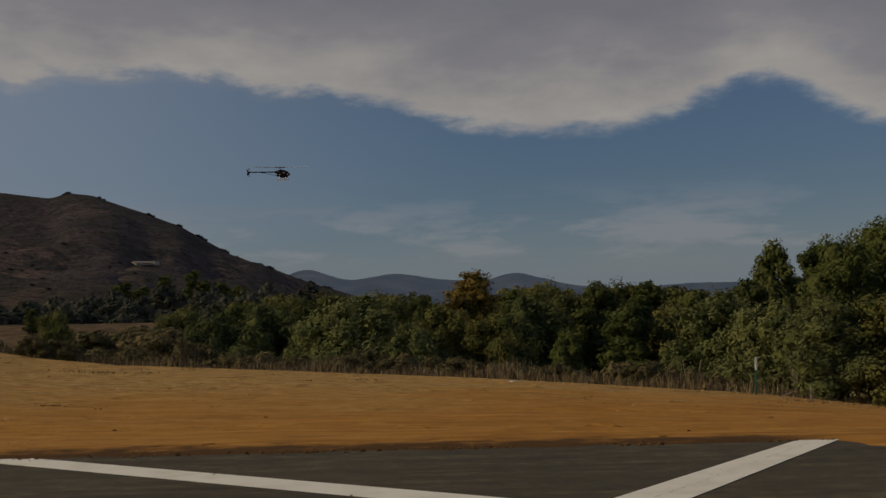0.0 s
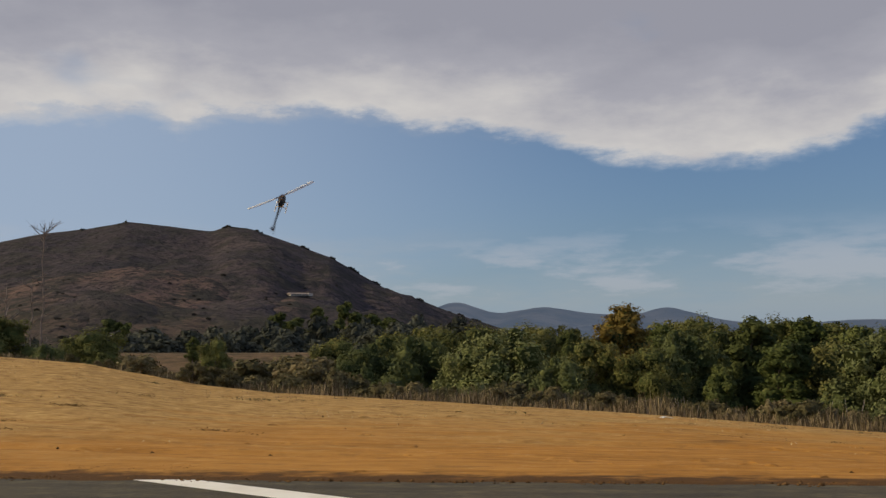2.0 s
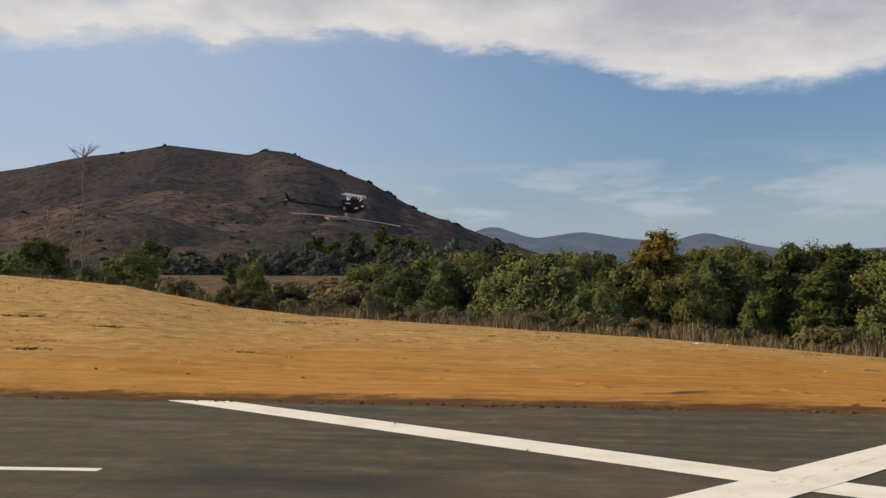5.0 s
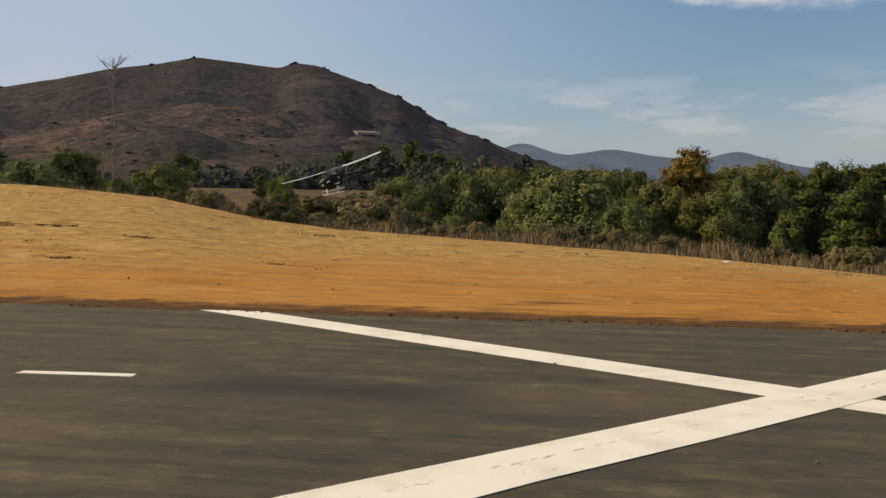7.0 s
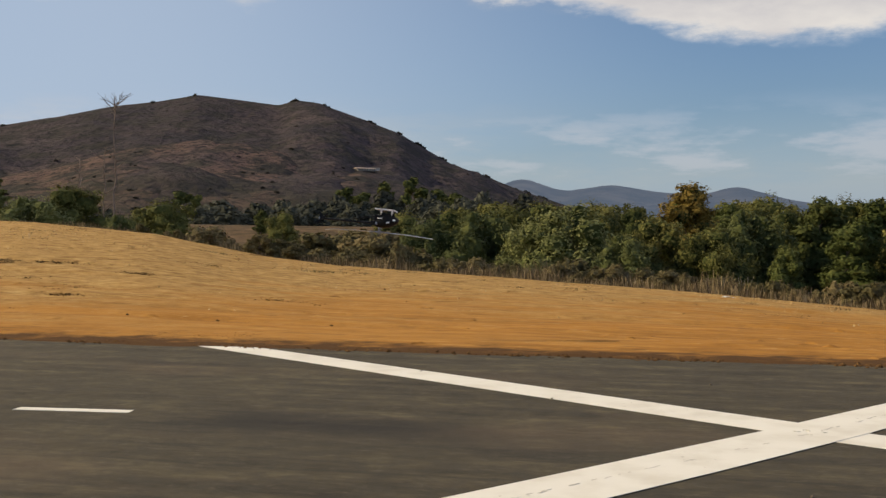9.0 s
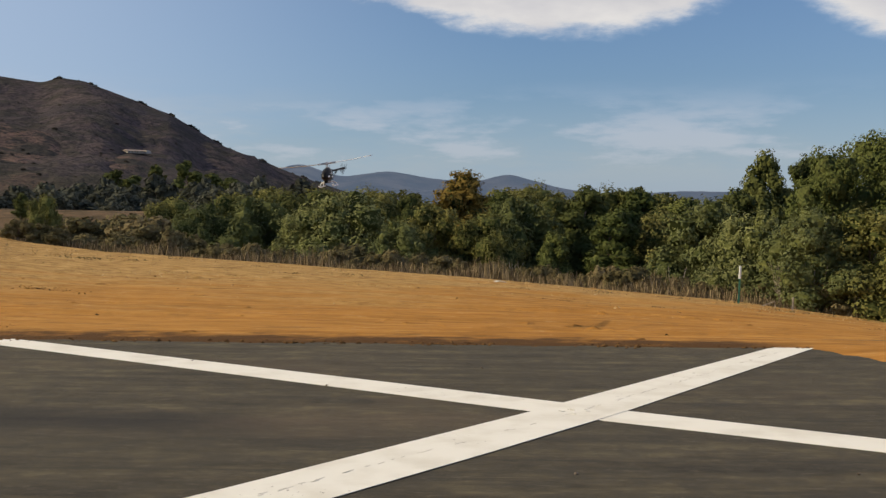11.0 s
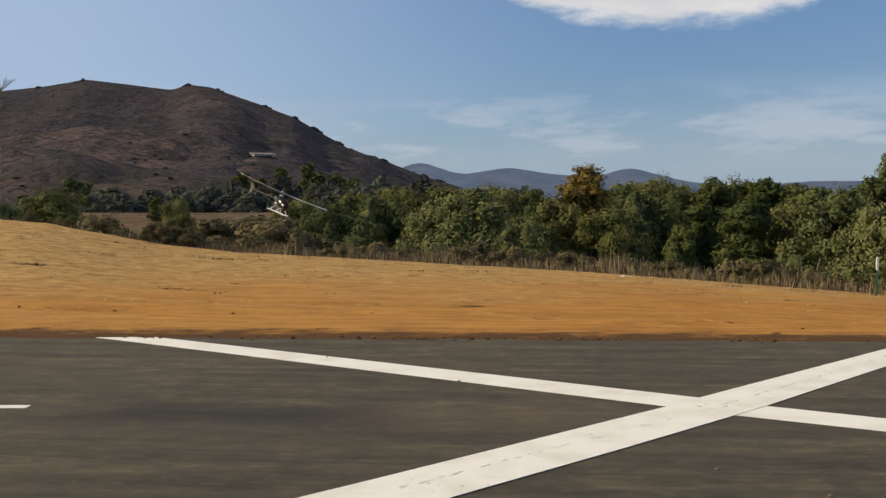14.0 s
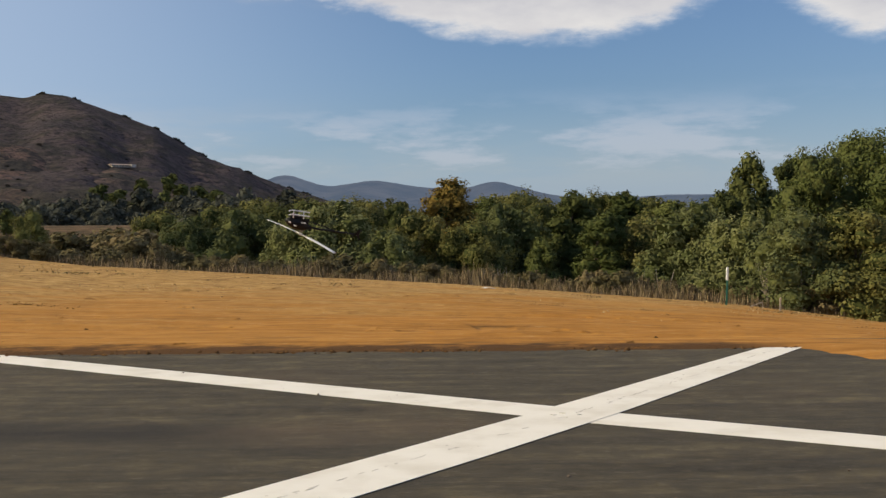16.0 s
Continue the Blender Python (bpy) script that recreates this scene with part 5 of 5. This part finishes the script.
    walk(helicopter, [
        (0.00, pose(-5.14, 29.68, 5.78, 4, 1, 1)),
        (0.10, pose(-5.22, 28.27, 5.16, 3, -0, 52)),
        (0.20, pose(-5.16, 26.91, 4.25, 1, -2, 98)),
        (0.30, pose(-5.20, 25.51, 3.92, 0, -10, 127)),
        (0.40, pose(-5.12, 24.12, 3.64, 1, -13, 168)),
        (0.50, pose(-5.02, 22.71, 3.36, -0, -6, -176)),
        (0.60, pose(-5.16, 22.49, 3.25, -2, 2, -121)),
        (0.70, pose(-5.31, 22.27, 3.32, -1, 5, -86)),
        (0.80, pose(-5.48, 22.02, 3.27, 6, 11, -41)),
        (0.90, pose(-5.57, 21.73, 3.48, 35, -19, 16)),
        (0.95, pose(-5.63, 21.58, 3.58, 76, -37, 21)),
        (1.00, pose(-5.70, 21.44, 3.69, 131, -52, 6)),
        (1.10, pose(-5.95, 21.26, 4.05, -130, -64, -82)),
        (1.20, pose(-6.00, 21.11, 4.39, -48, -52, -169)),
        (1.30, pose(-5.90, 20.99, 4.68, -49, -18, -170)),
        (1.40, pose(-6.23, 20.86, 4.97, -50, 22, -174)),
        (1.50, pose(-6.28, 20.77, 5.12, -54, 59, -180)),
        (1.60, pose(-6.41, 20.65, 5.06, -157, 83, 57)),
        (1.70, pose(-6.42, 20.53, 5.04, 134, 43, 13)),
        (1.75, pose(-6.39, 20.48, 5.00, 91, 24, 3)),
        (1.80, pose(-6.36, 20.44, 4.97, 55, 3, 9)),
        (1.90, pose(-6.34, 20.34, 4.78, 43, -30, 23)),
        (2.00, pose(-6.46, 20.21, 4.61, 12, -45, 94)),
        (2.10, pose(-6.47, 20.14, 4.31, -23, -38, -179)),
        (2.20, pose(-6.51, 20.07, 3.99, -10, -7, -170)),
        (2.30, pose(-6.79, 20.81, 3.77, -6, 12, -135)),
        (2.40, pose(-7.10, 21.53, 3.53, 8, 11, -80)),
        (2.50, pose(-6.89, 20.77, 3.26, -8, 15, -39)),
        (2.60, pose(-6.47, 20.06, 3.11, 2, 5, 5)),
        (2.70, pose(-6.07, 19.34, 2.92, 7, -0, 60)),
        (2.80, pose(-5.72, 18.61, 2.86, 5, -4, 94)),
        (2.90, pose(-5.68, 17.83, 2.68, 0, -2, 140)),
        (3.00, pose(-5.45, 17.08, 2.57, -2, -0, -170)),
        (3.10, pose(-5.44, 16.75, 2.52, -0, 5, -125)),
        (3.20, pose(-5.26, 16.45, 2.45, -0, 6, -80)),
        (3.30, pose(-5.06, 16.16, 2.33, 1, 1, -20)),
        (3.40, pose(-4.84, 15.87, 2.26, 2, 0, 11)),
        (3.50, pose(-4.80, 15.80, 2.21, 3, 2, 53)),
        (3.60, pose(-4.75, 15.73, 2.38, 0, -10, 101)),
        (3.70, pose(-4.71, 15.67, 2.50, 4, 23, 162)),
        (3.80, pose(-4.59, 15.62, 2.65, 15, 7, -169)),
        (3.90, pose(-4.55, 15.56, 2.76, 37, -24, -168)),
        (4.00, pose(-4.54, 15.49, 3.00, 90, -60, 152)),
        (4.10, pose(-4.50, 15.43, 3.12, -90, -85, -8)),
        (4.20, pose(-4.49, 15.40, 3.17, -106, -45, 9)),
        (4.30, pose(-4.38, 15.40, 3.09, -108, 6, 13)),
        (4.40, pose(-4.28, 15.39, 3.02, -109, 53, 12)),
        (4.50, pose(-4.20, 15.37, 2.95, 147, 52, -112)),
        (4.60, pose(-4.16, 15.34, 2.88, 154, 16, -167)),
        (4.70, pose(-4.15, 15.31, 2.81, 164, -16, -167)),
        (4.80, pose(-4.18, 15.27, 2.76, -162, -33, 156)),
        (4.90, pose(-4.24, 15.23, 2.71, -155, -9, 103)),
        (4.95, pose(-4.29, 15.21, 2.69, -164, 3, 66)),
        (5.00, pose(-4.34, 15.19, 2.67, -179, 7, 28)),
        (5.10, pose(-4.47, 15.15, 2.65, 179, 5, 12)),
        (5.20, pose(-4.61, 15.10, 2.63, 176, 4, -38)),
        (5.30, pose(-4.76, 15.05, 2.62, -179, 4, -79)),
        (5.40, pose(-4.90, 15.01, 2.63, 180, -7, -125)),
        (5.50, pose(-5.02, 14.96, 2.64, -179, 2, -172)),
        (5.55, pose(-5.07, 14.94, 2.66, -165, 20, 157)),
        (5.60, pose(-5.12, 14.92, 2.67, -161, 41, 124)),
        (5.70, pose(-5.19, 14.88, 2.71, 157, 25, 45)),
        (5.80, pose(-5.22, 14.84, 2.75, 179, -0, 6)),
        (5.90, pose(-5.21, 14.81, 2.81, 160, -48, 6)),
        (6.00, pose(-5.17, 14.79, 2.87, -9, -86, 167)),
        (6.05, pose(-5.13, 14.78, 2.90, -11, -46, 140)),
        (6.10, pose(-5.09, 14.77, 2.94, -30, -8, 120)),
        (6.20, pose(-4.99, 14.75, 3.01, -38, 15, -176)),
        (6.30, pose(-4.88, 14.75, 3.08, -47, 49, -169)),
        (6.40, pose(-4.85, 14.87, 2.94, 145, 87, 23)),
        (6.50, pose(-4.82, 15.00, 2.80, 125, 49, 12)),
        (6.55, pose(-4.81, 15.05, 2.74, 85, 24, 3)),
        (6.60, pose(-4.79, 15.11, 2.68, 52, -1, 12)),
        (6.70, pose(-4.83, 15.24, 2.49, -17, -37, 53)),
        (6.80, pose(-4.91, 15.31, 2.22, -60, -38, 107)),
        (6.90, pose(-4.95, 15.39, 2.01, -37, -30, 162)),
        (7.00, pose(-5.07, 15.48, 1.84, -17, 13, -167)),
        (7.10, pose(-5.19, 15.60, 1.72, 9, 14, -125)),
        (7.20, pose(-5.26, 15.72, 1.67, 4, 2, -77)),
        (7.30, pose(-5.40, 15.82, 1.71, -2, 4, -26)),
        (7.40, pose(-5.39, 15.83, 1.82, -3, 1, 13)),
        (7.50, pose(-5.52, 15.79, 1.97, -2, 4, 51)),
        (7.60, pose(-5.57, 15.77, 2.21, -3, -4, 103)),
        (7.70, pose(-5.57, 15.77, 2.42, 8, 12, 163)),
        (7.80, pose(-5.55, 15.77, 2.71, 36, -25, -167)),
        (7.90, pose(-5.56, 15.76, 2.92, 58, -64, -166)),
        (8.00, pose(-5.46, 15.78, 3.00, -102, -83, 8)),
        (8.10, pose(-5.27, 15.26, 3.01, -107, -35, 13)),
        (8.20, pose(-4.97, 14.79, 2.89, -108, 6, 13)),
        (8.30, pose(-4.94, 14.88, 2.73, -109, 53, 12)),
        (8.40, pose(-4.91, 14.96, 2.51, 147, 52, -112)),
        (8.50, pose(-4.83, 15.02, 2.26, 154, 16, -167)),
        (8.60, pose(-4.88, 15.06, 2.08, 164, -16, -167)),
        (8.70, pose(-4.80, 15.13, 1.99, -162, -33, 156)),
        (8.80, pose(-4.64, 15.24, 1.93, -155, -9, 103)),
        (8.85, pose(-4.53, 15.29, 1.86, -164, 3, 66)),
        (8.90, pose(-4.43, 15.34, 1.80, -179, 7, 28)),
        (9.00, pose(-4.34, 15.43, 1.73, 179, 5, 12)),
        (9.10, pose(-4.09, 15.40, 1.67, 176, 4, -38)),
        (9.20, pose(-3.91, 15.36, 1.65, -179, 4, -79)),
        (9.30, pose(-3.73, 15.32, 1.60, 180, -7, -125)),
        (9.40, pose(-3.46, 15.30, 1.59, -179, 2, -172)),
        (9.45, pose(-3.31, 15.27, 1.58, -165, 20, 157)),
        (9.50, pose(-3.15, 15.24, 1.57, -161, 41, 124)),
        (9.60, pose(-2.94, 15.20, 1.67, 157, 25, 45)),
        (9.70, pose(-2.73, 15.17, 1.74, 179, -0, 6)),
        (9.80, pose(-2.49, 15.11, 1.95, 160, -48, 6)),
        (9.90, pose(-2.30, 15.04, 2.12, -9, -86, 167)),
        (9.95, pose(-2.25, 15.01, 2.12, -28, -62, 171)),
        (10.00, pose(-2.18, 14.98, 2.09, -50, -38, 175)),
        (10.10, pose(-1.98, 14.90, 2.06, -38, 15, -176)),
        (10.20, pose(-1.88, 15.10, 1.96, -37, 56, -176)),
        (10.30, pose(-1.77, 15.12, 2.03, 137, 84, 15)),
        (10.40, pose(-1.68, 15.20, 2.09, 112, 42, 6)),
        (10.45, pose(-1.65, 15.25, 2.12, 75, 14, 2)),
        (10.50, pose(-1.62, 15.31, 2.15, 41, -12, 16)),
        (10.60, pose(-1.60, 15.47, 2.19, -28, -41, 68)),
        (10.70, pose(-1.62, 15.65, 2.23, -52, -33, 127)),
        (10.80, pose(-1.69, 15.87, 2.26, -31, -10, 174)),
        (10.90, pose(-1.79, 16.11, 2.27, -4, 15, -146)),
        (11.00, pose(-1.93, 16.36, 2.27, 7, 6, -98)),
        (11.10, pose(-2.09, 16.63, 2.26, -0, 3, -44)),
        (11.20, pose(-2.28, 16.91, 2.24, -3, 2, 2)),
        (11.30, pose(-2.46, 17.18, 2.21, -3, 4, 43)),
        (11.40, pose(-2.65, 17.46, 2.17, -2, -3, 96)),
        (11.50, pose(-2.81, 17.73, 2.11, 6, 11, 159)),
        (11.60, pose(-2.95, 17.98, 2.05, 36, -25, -167)),
        (11.70, pose(-3.05, 18.22, 1.98, 58, -67, -165)),
        (11.80, pose(-3.12, 18.44, 1.90, -105, -76, 10)),
        (11.90, pose(-3.14, 18.62, 1.82, -107, -26, 13)),
        (12.00, pose(-3.12, 18.78, 1.74, -108, 20, 13)),
        (12.10, pose(-3.06, 18.90, 1.66, -141, 67, -27)),
        (12.20, pose(-2.97, 18.97, 1.58, 145, 36, -138)),
        (12.30, pose(-2.86, 19.00, 1.50, -178, 0, -180)),
        (12.40, pose(-2.90, 18.86, 1.54, 171, -12, 133)),
        (12.50, pose(-2.86, 18.72, 1.63, 162, -13, 92)),
        (12.60, pose(-2.90, 18.57, 1.71, 166, -18, 44)),
        (12.70, pose(-2.92, 18.41, 1.74, 178, -10, 1)),
        (12.80, pose(-3.02, 18.26, 1.68, -168, -2, -59)),
        (12.90, pose(-3.10, 18.10, 1.54, -170, 2, -99)),
        (12.95, pose(-3.16, 18.03, 1.50, -175, 1, -139)),
        (13.00, pose(-3.21, 17.95, 1.46, -178, -2, -179)),
        (13.10, pose(-3.44, 17.95, 1.33, -178, 1, 147)),
        (13.20, pose(-3.61, 17.96, 1.34, -177, -0, 87)),
        (13.30, pose(-3.80, 17.96, 1.37, -179, 17, 44)),
        (13.40, pose(-3.86, 17.98, 1.50, 178, -6, 4)),
        (13.50, pose(-4.04, 17.99, 1.82, 165, -59, 7)),
        (13.60, pose(-4.25, 17.98, 2.07, -27, -67, -179)),
        (13.70, pose(-4.42, 17.99, 2.10, -16, -19, -175)),
        (13.80, pose(-4.83, 17.96, 2.05, 4, 17, -131)),
        (13.90, pose(-4.96, 17.96, 2.01, -9, 8, -83)),
        (14.00, pose(-5.08, 17.97, 1.87, -20, 14, -40)),
        (14.10, pose(-4.98, 18.01, 1.70, -2, 16, 7)),
        (14.20, pose(-4.83, 17.65, 1.57, 18, -5, 79)),
        (14.30, pose(-4.81, 17.29, 1.50, 9, -30, 151)),
        (14.40, pose(-4.73, 16.94, 1.49, 1, -15, -172)),
        (14.50, pose(-4.39, 16.62, 1.49, -5, -7, -134)),
        (14.60, pose(-4.16, 16.31, 1.49, -0, 3, -83)),
        (14.70, pose(-3.89, 16.01, 1.49, -1, -0, -18)),
        (14.80, pose(-3.68, 15.70, 1.54, -1, 0, 6)),
        (14.90, pose(-3.53, 15.80, 1.50, -1, 12, 51)),
        (15.00, pose(-3.32, 15.89, 1.58, -5, -5, 95)),
        (15.05, pose(-3.28, 15.94, 1.67, -8, 8, 134)),
        (15.10, pose(-3.25, 15.99, 1.77, -2, 20, 174)),
        (15.20, pose(-3.12, 16.11, 1.99, 36, -10, -176)),
        (15.30, pose(-3.01, 16.22, 2.29, 61, -63, -179)),
        (15.40, pose(-2.84, 16.32, 2.40, -123, -85, 17)),
        (15.50, pose(-2.72, 16.41, 2.43, -93, -34, -28)),
        (15.60, pose(-2.70, 16.47, 2.35, -139, 8, 2)),
        (15.70, pose(-2.60, 16.61, 2.30, -140, 43, 0)),
        (15.80, pose(-2.46, 16.76, 2.08, 148, 89, -114)),
        (15.85, pose(-2.41, 16.83, 1.98, 122, 56, -164)),
        (15.90, pose(-2.36, 16.89, 1.87, 135, 24, -179)),
        (16.00, pose(-2.22, 17.01, 1.64, 162, -9, -170)),
    ])
    turn = [
        (0.00, 0), (0.10, -51), (0.20, -95), (0.30, -116), (0.40, -163), (0.50, -180), (0.60, -240), (0.70, -277),
        (0.80, -336), (0.90, -250), (0.95, -249), (1.00, -268), (1.10, -310), (1.20, -336), (1.30, -402), (1.40, -445),
        (1.50, -479), (1.60, -529), (1.70, -607), (1.75, -607), (1.80, -640), (1.90, -677), (2.00, -763), (2.10, -822),
        (2.20, -892), (2.30, -948), (2.40, -1004), (2.50, -1028), (2.60, -1074), (2.70, -1133), (2.80, -1167), (2.90, -1209),
        (3.00, -1206), (3.10, -1188), (3.20, -1104), (3.30, -1110), (3.40, -1170), (3.50, -1212), (3.60, -1260), (3.70, -1320),
        (3.80, -1342), (3.90, -1343), (4.00, -1370), (4.10, -1419), (4.20, -1494), (4.30, -1502), (4.40, -1553), (4.50, -1630),
        (4.60, -1712), (4.70, -1733), (4.80, -1654), (4.90, -1716), (4.95, -1716), (5.00, -1785), (5.10, -1800), (5.20, -1848),
        (5.30, -1836), (5.40, -1750), (5.50, -1800), (5.55, -1800), (5.60, -1878), (5.70, -1947), (5.80, -1980), (5.90, -2054),
        (6.00, -2069), (6.05, -2069), (6.10, -2102), (6.20, -2144), (6.30, -2084), (6.40, -2133), (6.50, -2192), (6.55, -2192),
        (6.60, -2246), (6.70, -2290), (6.80, -2215), (6.90, -2246), (7.00, -2318), (7.10, -2386), (7.20, -2424), (7.30, -2478),
        (7.40, -2520), (7.50, -2560), (7.60, -2616), (7.70, -2668), (7.80, -2746), (7.90, -2770), (8.00, -2817), (8.10, -2894),
        (8.20, -2942), (8.30, -2993), (8.40, -3070), (8.50, -3152), (8.60, -3173), (8.70, -3094), (8.80, -3156), (8.85, -3156),
        (8.90, -3225), (9.00, -3240), (9.10, -3288), (9.20, -3276), (9.30, -3190), (9.40, -3240), (9.45, -3240), (9.50, -3318),
        (9.60, -3387), (9.70, -3420), (9.80, -3494), (9.90, -3509), (9.95, -3509), (10.00, -3536), (10.10, -3584), (10.20, -3640),
        (10.30, -3573), (10.40, -3632), (10.45, -3632), (10.50, -3686), (10.60, -3730), (10.70, -3655), (10.80, -3686), (10.90, -3758),
        (11.00, -3826), (11.10, -3864), (11.20, -3918), (11.30, -3960), (11.40, -4000), (11.50, -4056), (11.60, -4006), (11.70, -4030),
        (11.80, -4077), (11.90, -4154), (12.00, -4202), (12.10, -4253), (12.20, -4330), (12.30, -4320), (12.40, -4406), (12.50, -4422),
        (12.60, -4456), (12.70, -4500), (12.80, -4568), (12.90, -4602), (12.95, -4602), (13.00, -4627), (13.10, -4598), (13.20, -4684),
        (13.30, -4730), (13.40, -4770), (13.50, -4770), (13.60, -4791), (13.70, -4832), (13.80, -4918), (13.90, -4962), (14.00, -4992),
        (14.10, -5040), (14.20, -5116), (14.30, -5173), (14.40, -5220), (14.50, -5134), (14.60, -5194), (14.70, -5142), (14.80, -5167),
        (14.90, -5140), (15.00, -5076), (15.05, -5076), (15.10, -5030), (15.20, -4995), (15.30, -5030), (15.40, -5061), (15.50, -5124),
        (15.60, -5156), (15.70, -5196), (15.80, -5265), (15.85, -5265), (15.90, -5327), (16.00, -5352),
    ]
    walk(main_rotor, [(t, pose(0.0, 0.0, 0.145, 0, 0, a)) for t, a in turn])
    walk(tail_rotor, [(t, pose(-0.86, 0.035, 0.02, 0, 70 * i, 0)) for i, (t, a) in enumerate(turn)])


motions()
